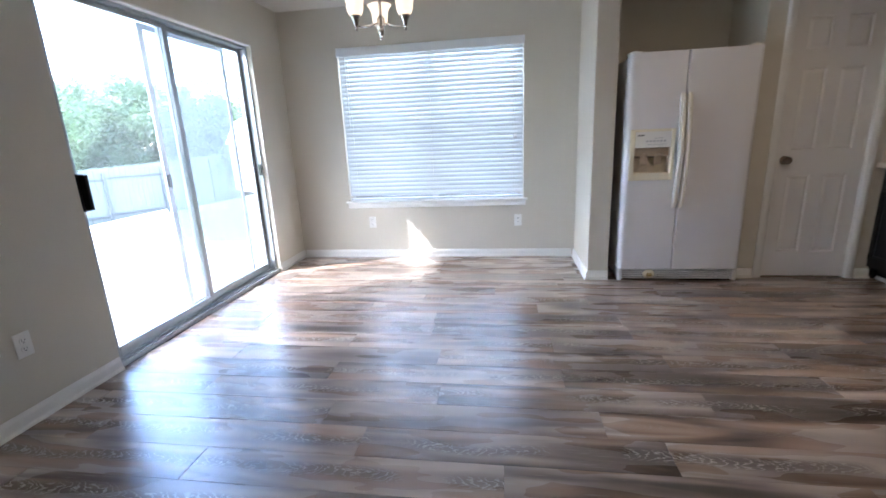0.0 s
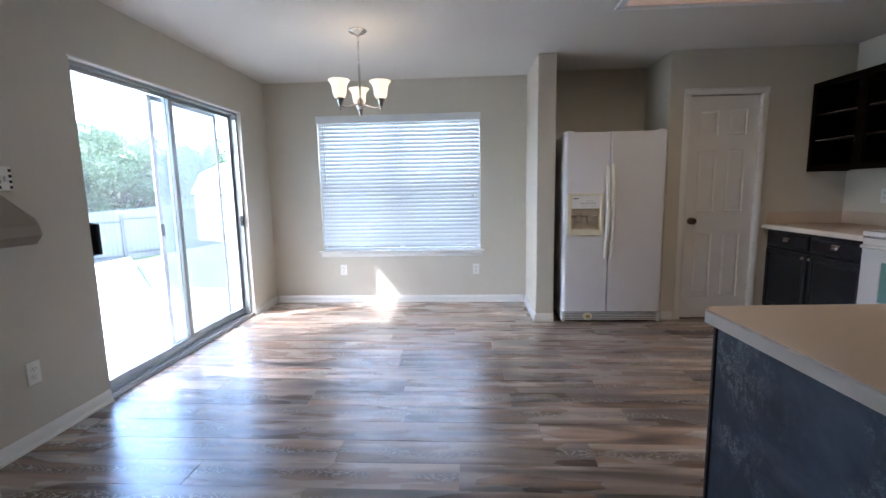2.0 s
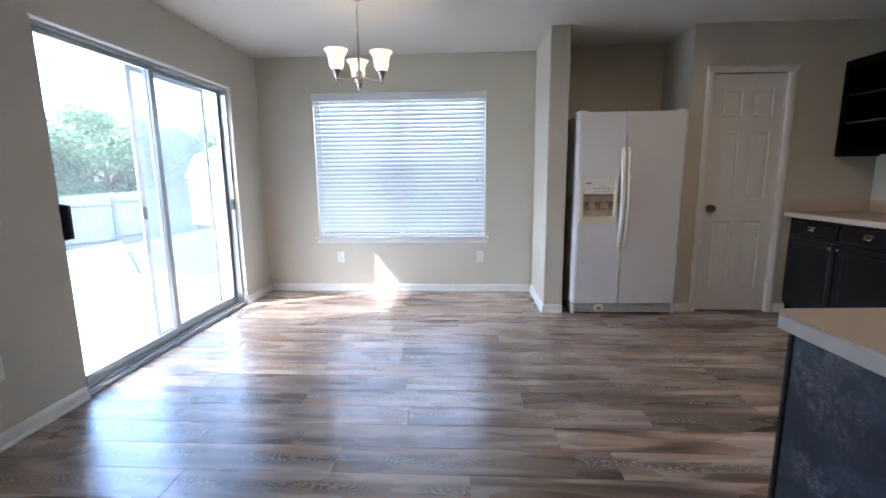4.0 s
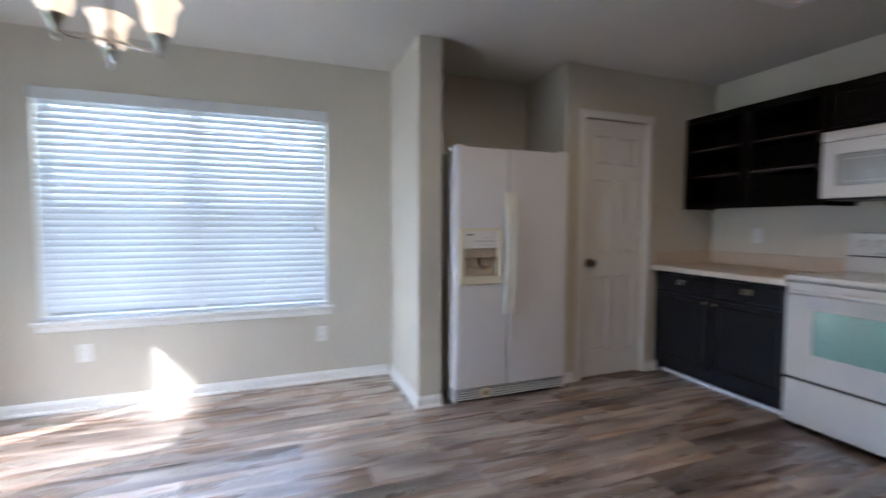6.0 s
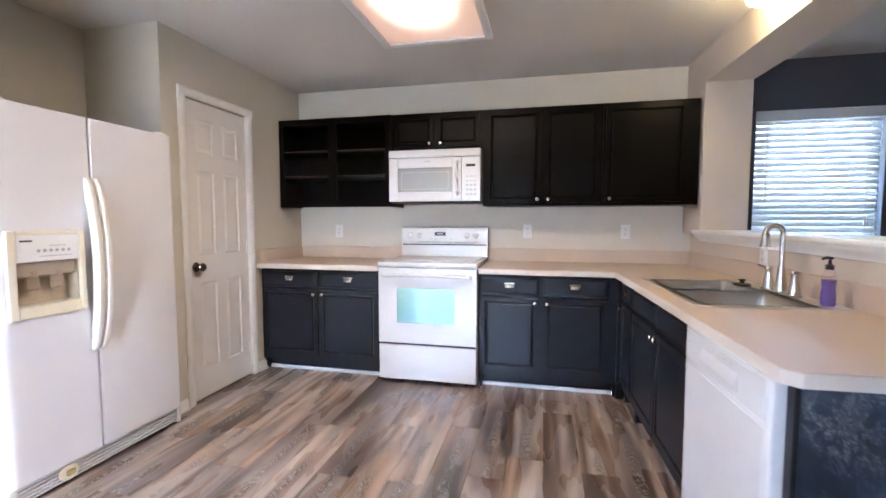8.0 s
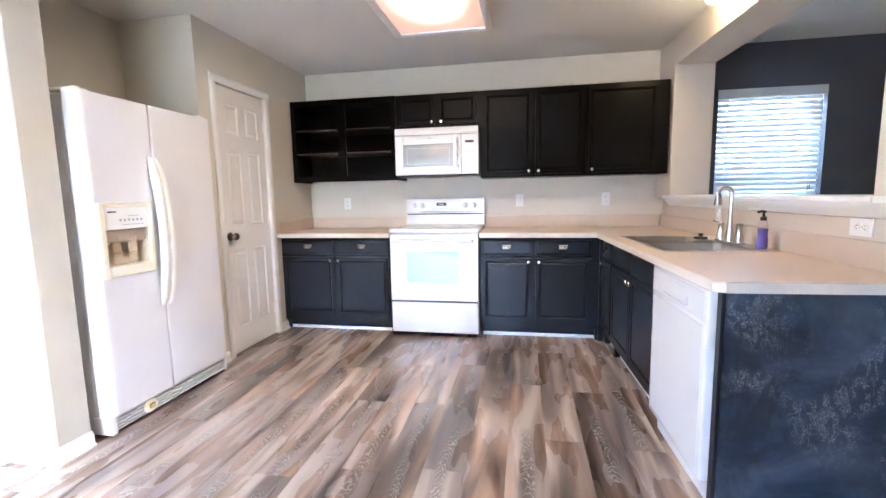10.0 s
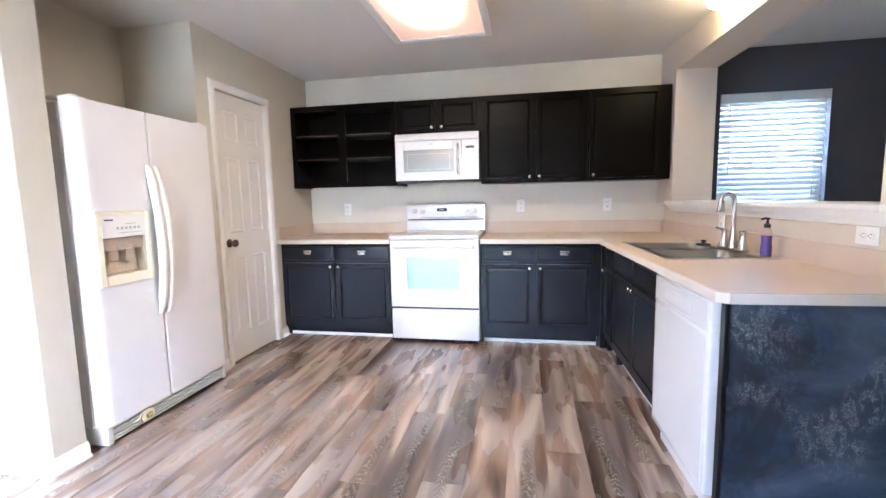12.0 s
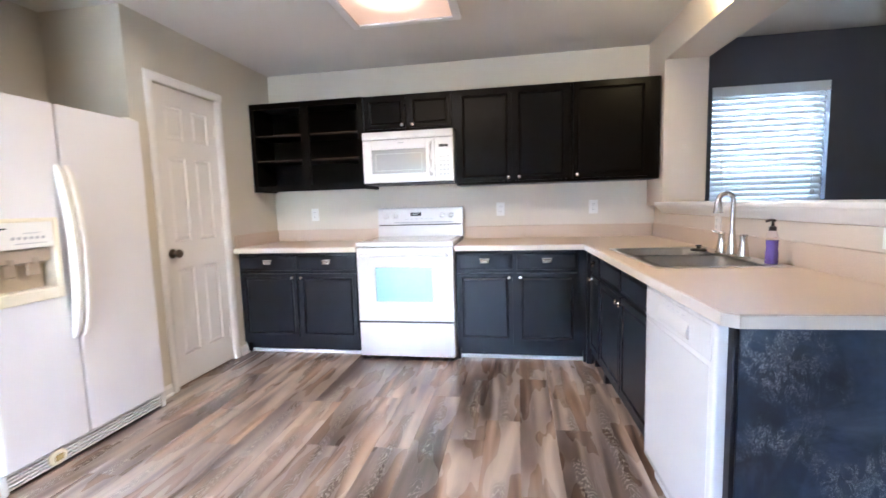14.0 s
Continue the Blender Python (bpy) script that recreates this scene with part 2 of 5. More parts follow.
def chalk_material():
    """Dark blue board, wiped to a haze, with patches of half rubbed-out chalk."""
    m, nt, b = nodes("smudged_chalkboard_paint")
    v = tex_coord(nt)
    base = ramp(nt, noise_tex(nt, v, 2.6, 5, 0.65, 0.2), [(0.30, (0.006, 0.009, 0.017)), (0.5, (0.016, 0.025, 0.045)), (0.70, (0.045, 0.070, 0.115))])
    wipe = noise_tex(nt, tex_coord(nt, (1, 1.6, 2.4)), 1.7, 5, 0.6, 0.5)
    base = mix(nt, ramp(nt, wipe, [(0.46, (0, 0, 0)), (0.74, (0.6,) * 3)]), base, (0.14, 0.19, 0.27))
    swirl = noise_tex(nt, tex_coord(nt, (1, 1.5, 0.8)), 15.0, 7, 0.75, 1.0)
    dust = ramp(nt, noise_tex(nt, v, 170, 3, 0.75), [(0.44, (0.0,) * 3), (0.64, (1, 1, 1))])
    strokes = ramp(nt, swirl, [(0.49, (0, 0, 0)), (0.545, (1, 1, 1)), (0.60, (0.12,) * 3)])
    patch = ramp(nt, noise_tex(nt, v, 3.4, 2, 0.45, 0.7), [(0.52, (0, 0, 0)), (0.64, (0.66,) * 3)])
    f = mix(nt, 1.0, mix(nt, 1.0, strokes, patch, 'MULTIPLY'), dust, 'MULTIPLY')
    haze = mix(nt, 1.0, patch, ramp(nt, swirl, [(0.40, (0.02,) * 3), (0.65, (0.28,) * 3)]), 'MULTIPLY')
    col = mix(nt, haze, base, (0.26, 0.30, 0.36))
    col = mix(nt, f, col, (0.40, 0.42, 0.44))
    nt.links.new(col, b.inputs["Base Color"])
    b.inputs["Roughness"].default_value = 0.55
    bump(nt, b, dust, 0.1, 0.001)
    return m


CHALK = chalk_material()


def glass_material(name, tint=(1, 1, 1), rough=0.0):
    m, nt, b = nodes(name)
    b.inputs["Base Color"].default_value = (*tint, 1)
    b.inputs["Roughness"].default_value = rough
    b.inputs["Transmission Weight"].default_value = 1.0
    b.inputs["IOR"].default_value = 1.45
    return m


GLASS = glass_material("window_glass")


def veiled_glass():
    """Patio door glass: dust and a painted glare veil as one translucent film."""
    m = glass_material("veiled_door_glass")
    nt = m.node_tree
    b = nt.nodes["Principled BSDF"]
    tr = nt.nodes.new("ShaderNodeBsdfTranslucent")
    tr.inputs[0].default_value = (0.9, 0.93, 0.95, 1)
    f = ramp(nt, noise_tex(nt, tex_coord(nt), 2.0, 4), [(0.3, (0.010,) * 3), (0.7, (0.021,) * 3)])
    mx = nt.nodes.new("ShaderNodeMixShader")
    nt.links.new(f, mx.inputs[0])
    nt.links.new(b.outputs[0], mx.inputs[1])
    nt.links.new(tr.outputs[0], mx.inputs[2])
    nt.links.new(mx.outputs[0], nt.nodes["Material Output"].inputs[0])
    return m


DOORGLASS = veiled_glass()


def slat_material():
    m, nt, b = nodes("white_blind_slat")
    tr = nt.nodes.new("ShaderNodeBsdfTranslucent")
    mx = nt.nodes.new("ShaderNodeMixShader")
    out = nt.nodes["Material Output"]
    n = noise_tex(nt, tex_coord(nt, (1, 30, 1)), 3.0, 3)
    c = ramp(nt, n, [(0.3, (0.76, 0.77, 0.78)), (0.7, (0.84, 0.85, 0.86))])
    nt.links.new(c, b.inputs["Base Color"])
    b.inputs["Roughness"].default_value = 0.4
    tr.inputs[0].default_value = (0.80, 0.86, 0.90, 1)
    mx.inputs[0].default_value = 0.20
    nt.links.new(b.outputs[0], mx.inputs[1])
    nt.links.new(tr.outputs[0], mx.inputs[2])
    nt.links.new(mx.outputs[0], out.inputs[0])
    return m


SLAT = slat_material()


def screen_material(name, cover):
    """Woven insect screen: half open, half pale thread that lets light glow through."""
    m, nt, b = nodes(name)
    tr = nt.nodes.new("ShaderNodeBsdfTranslucent")
    tr.inputs[0].default_value = (0.085, 0.105, 0.11, 1)
    tp = nt.nodes.new("ShaderNodeBsdfTransparent")
    mx = nt.nodes.new("ShaderNodeMixShader")
    mx.inputs[0].default_value = cover
    nt.links.new(tp.outputs[0], mx.inputs[1])
    nt.links.new(tr.outputs[0], mx.inputs[2])
    nt.links.new(mx.outputs[0], nt.nodes["Material Output"].inputs[0])
    return m


SCREEN = screen_material("pale_insect_screen", 0.46)
HALFSCREEN = screen_material("sash_insect_screen", 0.15)


def glow(name, colour, strength):
    m, nt, b = nodes(name)
    b.inputs["Base Color"].default_value = (0.8, 0.78, 0.74, 1)
    b.inputs["Roughness"].default_value = 0.4
    b.inputs["Emission Color"].default_value = (*colour, 1)
    b.inputs["Emission Strength"].default_value = strength
    return m


SHADEGLASS = glow("frosted_lit_shade", (1.0, 0.72, 0.45), 0.08)
BULB = glow("lit_bulb", (1.0, 0.78, 0.52), 0.9)
GLOBE = glow("lit_globe_glass", (1.0, 0.77, 0.40), 0.85)
DISPLAY = glow("clock_display", (0.05, 0.12, 0.12), 0.25)


def diffuser_material():
    """Acrylic sheet over the tubes: white-hot along the tubes, amber towards the rim."""
    m, nt, b = nodes("lit_acrylic_diffuser")
    tc = nt.nodes.new("ShaderNodeTexCoord")
    sep = nt.nodes.new("ShaderNodeSeparateXYZ")
    nt.links.new(tc.outputs["Generated"], sep.inputs[0])
    gr = []
    for k in (0, 1):
        a = nt.nodes.new("ShaderNodeMath")
        a.operation = 'SUBTRACT'
        a.inputs[1].default_value = 0.5
        nt.links.new(sep.outputs[k], a.inputs[0])
        c = nt.nodes.new("ShaderNodeMath")
        c.operation = 'ABSOLUTE'
        nt.links.new(a.outputs[0], c.inputs[0])
        p = nt.nodes.new("ShaderNodeMath")
        p.operation = 'POWER'
        p.inputs[1].default_value = 2.4
        nt.links.new(c.outputs[0], p.inputs[0])
        gr.append(p.outputs[0])
    s = nt.nodes.new("ShaderNodeMath")
    s.operation = 'ADD'
    nt.links.new(gr[0], s.inputs[0])
    nt.links.new(gr[1], s.inputs[1])
    col = ramp(nt, s.outputs[0], [(0.015, (1.0, 0.86, 0.68)), (0.07, (1.0, 0.70, 0.48)), (0.16, (0.92, 0.52, 0.33)), (0.4, (0.80, 0.42, 0.26))])
    st = ramp(nt, s.outputs[0], [(0.0, (1.0,) * 3), (0.03, (0.75,) * 3), (0.075, (0.22,) * 3), (0.13, (0.085,) * 3), (0.4, (0.05,) * 3)])
    mul = nt.nodes.new("ShaderNodeMath")
    mul.operation = 'MULTIPLY'
    mul.inputs[1].default_value = 0.155
    nt.links.new(st, mul.inputs[0])
    nt.links.new(col, b.inputs["Emission Color"])
    nt.links.new(mul.outputs[0], b.inputs["Emission Strength"])
    b.inputs["Base Color"].default_value = (0.7, 0.6, 0.5, 1)
    return m


DIFFUSER = diffuser_material()


def leaf_material(name, a, b_):
    m, nt, b = nodes(name)
    g = nt.nodes.new("ShaderNodeNewGeometry")
    c = ramp(nt, g.outputs["Random Per Island"], [(0.0, a), (1.0, b_)])
    nt.links.new(c, b.inputs["Base Color"])
    b.inputs["Roughness"].default_value = 0.6
    tr = nt.nodes.new("ShaderNodeBsdfTranslucent")
    nt.links.new(c, tr.inputs[0])
    mx = nt.nodes.new("ShaderNodeMixShader")
    mx.inputs[0].default_value = 0.35
    nt.links.new(b.outputs[0], mx.inputs[1])
    nt.links.new(tr.outputs[0], mx.inputs[2])
    nt.links.new(mx.outputs[0], nt.nodes["Material Output"].inputs[0])
    return m


LEAF = leaf_material("tree_leaves", (0.07, 0.12, 0.05), (0.16, 0.23, 0.10))


def grass_material():
    m, nt, b = nodes("lawn_grass")
    v = tex_coord(nt)
    c = ramp(nt, noise_tex(nt, v, 0.5, 5), [(0.3, (0.062, 0.105, 0.026)), (0.6, (0.095, 0.145, 0.040)), (0.8, (0.15, 0.165, 0.06))])
    c = mix(nt, 0.5, c, ramp(nt, noise_tex(nt, v, 30, 4), [(0.3, (0.04, 0.075, 0.018)), (0.7, (0.14, 0.19, 0.06))]))
    nt.links.new(c, b.inputs["Base Color"])
    b.inputs["Roughness"].default_value = 0.9
    bump(nt, b, noise_tex(nt, v, 40, 4), 0.8, 0.02)
    return m


GRASS = grass_material()


# ---- mesh helpers ----
def box(bm, x0, x1, y0, y1, z0, z1, r=0.0, seg=1):
    g = bmesh.ops.create_cube(bm, size=1.0, matrix=Matrix.Translation(((x0 + x1) / 2, (y0 + y1) / 2, (z0 + z1) / 2)) @ Matrix.Diagonal((abs(x1 - x0), abs(y1 - y0), abs(z1 - z0), 1)))
    if r:
        edges = list({e for v in g["verts"] for e in v.link_edges})
        bmesh.ops.bevel(bm, geom=edges, offset=r, segments=seg, affect='EDGES', profile=0.5)


def cyl(bm, p, q, r, r2=None, n=16, caps=True):
    p, q = Vector(p), Vector(q)
    d = q - p
    m = Matrix.Translation((p + q) / 2) @ d.to_track_quat('Z', 'Y').to_matrix().to_4x4()
    bmesh.ops.create_cone(bm, cap_ends=caps, segments=n, radius1=r, radius2=r if r2 is None else r2, depth=d.length, matrix=m)


def lathe(bm, prof, n=24, m=None):
    m = m or Matrix()
    rings = []
    for r, z in prof:
        rings.append([bm.verts.new(m @ Vector((r * math.cos(2 * math.pi * k / n), r * math.sin(2 * math.pi * k / n), z))) for k in range(n)])
    for a, b in zip(rings, rings[1:]):
        for k in range(n):
            bm.faces.new((a[k], a[(k + 1) % n], b[(k + 1) % n], b[k]))


def tube(bm, pts, r, n=12, radii=None):
    pts = [Vector(p) for p in pts]
    rings = []
    for i, p in enumerate(pts):
        d = (pts[min(i + 1, len(pts) - 1)] - pts[max(i - 1, 0)]).normalized()
        side = d.cross(Vector((0, 0, 1)))
        if side.length < 0.05:
            side = d.cross(Vector((1, 0, 0)))
        if rings and side.dot(last) < 0:
            side = -side
        side.normalize()
        last = side
        up = side.cross(d)
        rr = radii[i] if radii else r
        rings.append([bm.verts.new(p + (side * math.cos(2 * math.pi * k / n) + up * math.sin(2 * math.pi * k / n)) * rr) for k in range(n)])
    for a, b in zip(rings, rings[1:]):
        for k in range(n):
            bm.faces.new((a[k], a[(k + 1) % n], b[(k + 1) % n], b[k]))
    bm.faces.new(rings[0])
    bm.faces.new(rings[-1])


def prism(bm, outline, axis, a, b):
    """Extrudes an outline of pairs along axis x, y or z from a to b."""
    def at(u, v, w):
        return {'x': (w, u, v), 'y': (u, w, v), 'z': (u, v, w)}[axis]
    lo = [bm.verts.new(at(u, v, a)) for u, v in outline]
    hi = [bm.verts.new(at(u, v, b)) for u, v in outline]
    n = len(outline)
    bm.faces.new(lo)
    bm.faces.new(hi)
    for k in range(n):
        bm.faces.new((lo[k], lo[(k + 1) % n], hi[(k + 1) % n], hi[k]))


def mesh_of(name, bm, material, smooth=False):
    bmesh.ops.recalc_face_normals(bm, faces=bm.faces)
    me = bpy.data.meshes.new(name)
    bm.to_mesh(me)
    bm.free()
    for mt in (material if isinstance(material, (list, tuple)) else [material]):
        me.materials.append(mt)
    if smooth:
        me.shade_smooth()
        me.set_sharp_from_angle(angle=radians(35))
    return me


def part(name, bm, material, parent=None, label="", smooth=True):
    ob = new(name, mesh_of(name, bm, material, smooth))
    if parent is not None:
        ob.parent = parent
    if label:
        ob["label"] = label
    return ob


def pbox(name, material, parent, dims, r=0.0, label="", seg=1):
    bm = bmesh.new()
    box(bm, *dims, r=r, seg=seg)
    return part(name, bm, material, parent, label)


def thing(name, label, category, m=None, group="", kind=""):
    ob = new(name)
    ob.empty_display_size = 0.05
    if m is not None:
        ob.matrix_world = m
    return tagged(ob, label, category, group, kind)


def structure(name, bm, material, label, category, smooth=False):
    bmesh.ops.remove_doubles(bm, verts=bm.verts, dist=1e-5)
    ob = new(name, mesh_of(name, bm, material, smooth))
    return tagged(ob, label, category, kind="structure")


def facing(x, y, z, way):
    """Frame of a thing seen from its front: x to the right, y away, z up."""
    return pose(x, y, z, 0, 0, {'south': 0, 'west': -90, 'north': 180}[way])


# ---- large structure ----
bm = bmesh.new()
box(bm, XW - 0.17, XE + 0.17, YS - 0.17, YN + 0.17, -0.12, -0.009)
floor = structure("floor", bm, DARKGAP, "concrete slab under the plank floor", "floor")

bm = bmesh.new()
box(bm, XW - 0.17, XE + 0.17, YS - 0.17, YN + 0.17, CE, CE + 0.2)
structure("ceiling", bm, CEIL, "off-white lightly textured painted ceiling", "ceiling")

SY0, SY1, SZ = 4.150, 6.005, 2.035       # sliding door opening
bm = bmesh.new()
box(bm, XW - 0.16, XW, YS, SY0, -0.008, CE)
box(bm, XW - 0.16, XW, SY1, YN, -0.008, CE)
box(bm, XW - 0.16, XW, SY0, SY1, SZ, CE)
structure("wall_west", bm, WALL, "greige painted wall with the sliding patio door", "wall")

WX0, WX1, WZ0, WZ1 = -0.805, 0.975, 0.590, 2.072   # dining window opening
bm = bmesh.new()
box(bm, XW - 0.16, WX0, YN, YN + 0.16, -0.008, CE)
box(bm, WX1, 1.47, YN, YN + 0.16, -0.008, CE)
box(bm, WX0, WX1, YN, YN + 0.16, WZ1, CE)
box(bm, WX0, WX1, YN, YN + 0.16, -0.008, WZ0)
structure("wall_north", bm, WALL, "greige painted wall under and around the dining window", "wall")

bm = bmesh.new()
box(bm, 1.47, 1.635, 5.80, YN + 0.16, -0.008, CE, r=0.006)
structure("wall_nib", bm, WALL, "short greige stub wall beside the refrigerator", "wall")
bm = bmesh.new()
box(bm, 1.635, XE + 0.16, YA, YN + 0.16, -0.008, CE)
structure("wall_alcove", bm, WALL, "greige wall at the back of the refrigerator alcove", "wall")
PX0, PX1, PZ = 2.822, 3.432, 2.045       # pantry door opening
bm = bmesh.new()
box(bm, 2.645, PX0, YP, YP + 0.115, -0.008, CE)
box(bm, PX1, XE, YP, YP + 0.115, -0.008, CE)
box(bm, PX0, PX1, YP, YP + 0.115, PZ, CE)
box(bm, 2.645, 2.76, YP + 0.115, YA, -0.008, CE)
structure("wall_pantry", bm, WALL, "greige wall with the white pantry door", "wall")
bm = bmesh.new()
box(bm, XE, XE + 0.16, 2.36, YA, -0.008, CE)
structure("wall_east", bm, KITCHENWALL, "greige kitchen wall behind the range and cabinets, tinted for warm light", "wall")
LY0, LY1, LZ0, LZ1 = 1.205, 2.036, 0.62, 2.06     # living room window opening
bm = bmesh.new()
box(bm, XE, XE + 0.16, YS, LY0, -0.008, CE)
box(bm, XE, XE + 0.16, LY1, 2.36, -0.008, CE)
box(bm, XE, XE + 0.16, LY0, LY1, LZ1, CE)
box(bm, XE, XE + 0.16, LY0, LY1, -0.008, LZ0)
structure("wall_living", bm, NAVY, "dark navy painted living room accent wall", "wall")
bm = bmesh.new()
box(bm, XW - 0.16, XE + 0.16, YS - 0.16, YS, -0.008, CE)
structure("wall_south", bm, WALL, "plain greige wall closing the living room", "wall")

WF = -0.062                   # kitchen face of the low wall, behind the ledge edge
# pass-through wall: low wall, two piers and a header, in the frame of the peninsula
bm = bmesh.new()
box(bm, -2.535, 0.0, -0.30, WF, -0.008, 1.145)
box(bm, -0.355, 0.0, -0.30, 0.0, 1.145, 2.205)
box(bm, -2.535, -2.395, -0.30, 0.0, 1.145, 2.205)
box(bm, -2.535, 0.0, -0.30, 0.0, 2.205, CE)
pw = structure("wall_pass_through", bm, PENWALL, "cream pass-through wall with a wide opening above the sink", "wall")
pw.matrix_world = PEN


# baseboards, with a small ogee top and shoe
def baseboard(name, x0, x1, y0, y1, nx, ny):
    """Along a wall face from (x0, y0) to (x1, y1); the face looks along (nx, ny)."""
    L = math.hypot(x1 - x0, y1 - y0)
    prof = [(0, 0), (0.024, 0), (0.022, 0.012), (0.014, 0.018), (0.0135, 0.054), (0.008, 0.068), (0.004, 0.076), (0, 0.076)]
    bm = bmesh.new()
    prism(bm, prof, 'x', 0, L)
    ob = structure(name, bm, TRIM, "white painted wooden baseboard", "baseboard")
    ux, uy = (x1 - x0) / L, (y1 - y0) / L
    ob.matrix_world = Matrix(((ux, nx, 0, x0), (uy, ny, 0, y0), (0, 0, 1, 0), (0, 0, 0, 1)))
    return ob


baseboard("baseboard_west", XW, XW, 0.0, SY0 - 0.005, 1, 0)
baseboard("baseboard_west_corner", XW, XW, SY1 + 0.004, YN, 1, 0)
baseboard("baseboard_north", XW + 0.0245, 1.4455, YN, YN, 0, -1)
baseboard("baseboard_nib_side", 1.47, 1.47, 5.776, YN, -1, 0)
baseboard("baseboard_nib_end", 1.472, 1.634, 5.80, 5.80, 0, -1)
baseboard("baseboard_pantry", 2.648, 2.758, YP, YP, 0, -1)
baseboard("baseboard_pantry_corner", 3.50, 3.60, YP, YP, 0, -1)

# ---- windows and doors of the setting ----
def blind(name, label, m, w, z0, z1, pitch, tilt, group):
    """Horizontal slat blind in a window: x to the right, y away from the room."""
    b = thing(name, label, "window blind", m, group)
    pbox("valance", SLAT, b, (-0.006, w + 0.006, -0.018, -0.004, z1 - 0.078, z1 - 0.003), r=0.003, label="white valance board")
    pbox("headrail", TRIM, b, (0.01, w - 0.01, 0.0, 0.045, z1 - 0.05, z1 - 0.006))
    bm = bmesh.new()
    n = 6
    pts = []
    for k in range(n + 1):
        u = (k / n - 0.5) * 0.050
        h = 0.0035 * (1 - (2 * k / n - 1) ** 2)
        pts.append((u, h))
    for k in range(n):
        a, c = pts[k], pts[k + 1]
        v = [bm.verts.new(p) for p in ((0.008, a[0], a[1]), (w - 0.008, a[0], a[1]), (w - 0.008, c[0], c[1]), (0.008, c[0], c[1]),
                                       (0.008, a[0], a[1] - 0.002), (w - 0.008, a[0], a[1] - 0.002), (w - 0.008, c[0], c[1] - 0.002), (0.008, c[0], c[1] - 0.002))]
        for f in ((0, 1, 2, 3), (7, 6, 5, 4), (0, 4, 5, 1), (3, 2, 6, 7)):
            bm.faces.new([v[i] for i in f])
    me = mesh_of("slat", bm, SLAT, True)
    z = z1 - 0.085
    while z > z0 + 0.045:
        s = new("slat", me)
        s.parent = b
        s.matrix_local = pose(0, 0.022, z, tilt, 0, 0)
        z -= pitch
    pbox("bottom_rail", SLAT, b, (0.008, w - 0.008, 0.002, 0.048, z0 + 0.008, z0 + 0.028), r=0.004)
    for x in (0.10, w / 2, w - 0.10) if w > 1.2 else (0.09, w - 0.09):
        bm = bmesh.new()
        for y in (-0.003, 0.047):
            cyl(bm, (x, y, z0 + 0.02), (x, y, z1 - 0.06), 0.0011, n=6)
        part("ladder_cord", bm, TRIM, b)
    for x in (w - 0.09, w - 0.075):
        bm = bmesh.new()
        cyl(bm, (x, -0.012, z0 + 0.62), (x, -0.012, z1 - 0.06), 0.001, n=6)
        lathe(bm, [(0.001, z0 + 0.62), (0.006, z0 + 0.61), (0.008, z0 + 0.58), (0.002, z0 + 0.575)], 10, Matrix.Translation((x, -0.012, 0)))
        part("lift_cord", bm, TRIM, b)
    bm = bmesh.new()
    cyl(bm, (0.075, -0.012, z0 + 0.75), (0.075, -0.012, z1 - 0.06), 0.004, n=8)
    part("tilt_wand", bm, TRIM, b)
    return b


def window_unit(name, label, m, w, z0, z1, split):
    """Vinyl window at the outer side of its opening: x right, y away."""
    win = thing(name, label, "window", m, kind="structure")
    bm = bmesh.new()
    f = 0.045
    box(bm, 0, w, 0, 0.05, z1 - f, z1)
    box(bm, 0, w, 0, 0.05, z0, z0 + f)
    box(bm, 0, f, 0, 0.05, z0 + f, z1 - f)
    box(bm, w - f, w, 0, 0.05, z0 + f, z1 - f)
    if split:
        box(bm, w / 2 - 0.04, w / 2 + 0.04, 0, 0.05, z0 + f, z1 - f)
    part("window_frame", bm, TRIM, win)
    xs = [(f, w / 2 - 0.04), (w / 2 + 0.04, w - f)] if split else [(f, w - f)]
    zm = z0 + (z1 - z0) * 0.5
    for a, b in xs:
        pbox("meeting_rail", TRIM, win, (a, b, 0.008, 0.04, zm - 0.025, zm + 0.025), r=0.003)
        for c, d in ((z0 + f, zm - 0.025), (zm + 0.025, z1 - f)):
            p = pbox("pane", GLASS, win, (a, b, 0.020, 0.024, c, d))
            p.visible_shadow = False
        pbox("half_screen", HALFSCREEN, win, (a - 0.01, b + 0.01, -0.006, -0.004, z0 + 0.02, zm), label="grey insect screen over the lower sash")
    return win


window_unit("window_1", "white vinyl double window behind the dining blinds", facing(WX0, YN + 0.095, 0, 'south'), WX1 - WX0, WZ0, WZ1, True)
blind("dining_window_blind", "white two-inch slat blind lowered in the dining window", facing(WX0, YN + 0.002, 0, 'south'), WX1 - WX0, WZ0 + 0.004, WZ1, 0.0425, 62, "slat blinds")
win2 = window_unit("window_2", "white vinyl window in the navy living room wall", facing(XE + 0.095, LY1, 0, 'west'), LY1 - LY0, LZ0, LZ1, False)
blind("living_window_blind", "white slat blind lowered in the living room window", facing(XE - 0.002, LY1, 0, 'west'), LY1 - LY0 - 0.016, LZ0 + 0.004, LZ1, 0.0445, 62, "slat blinds")


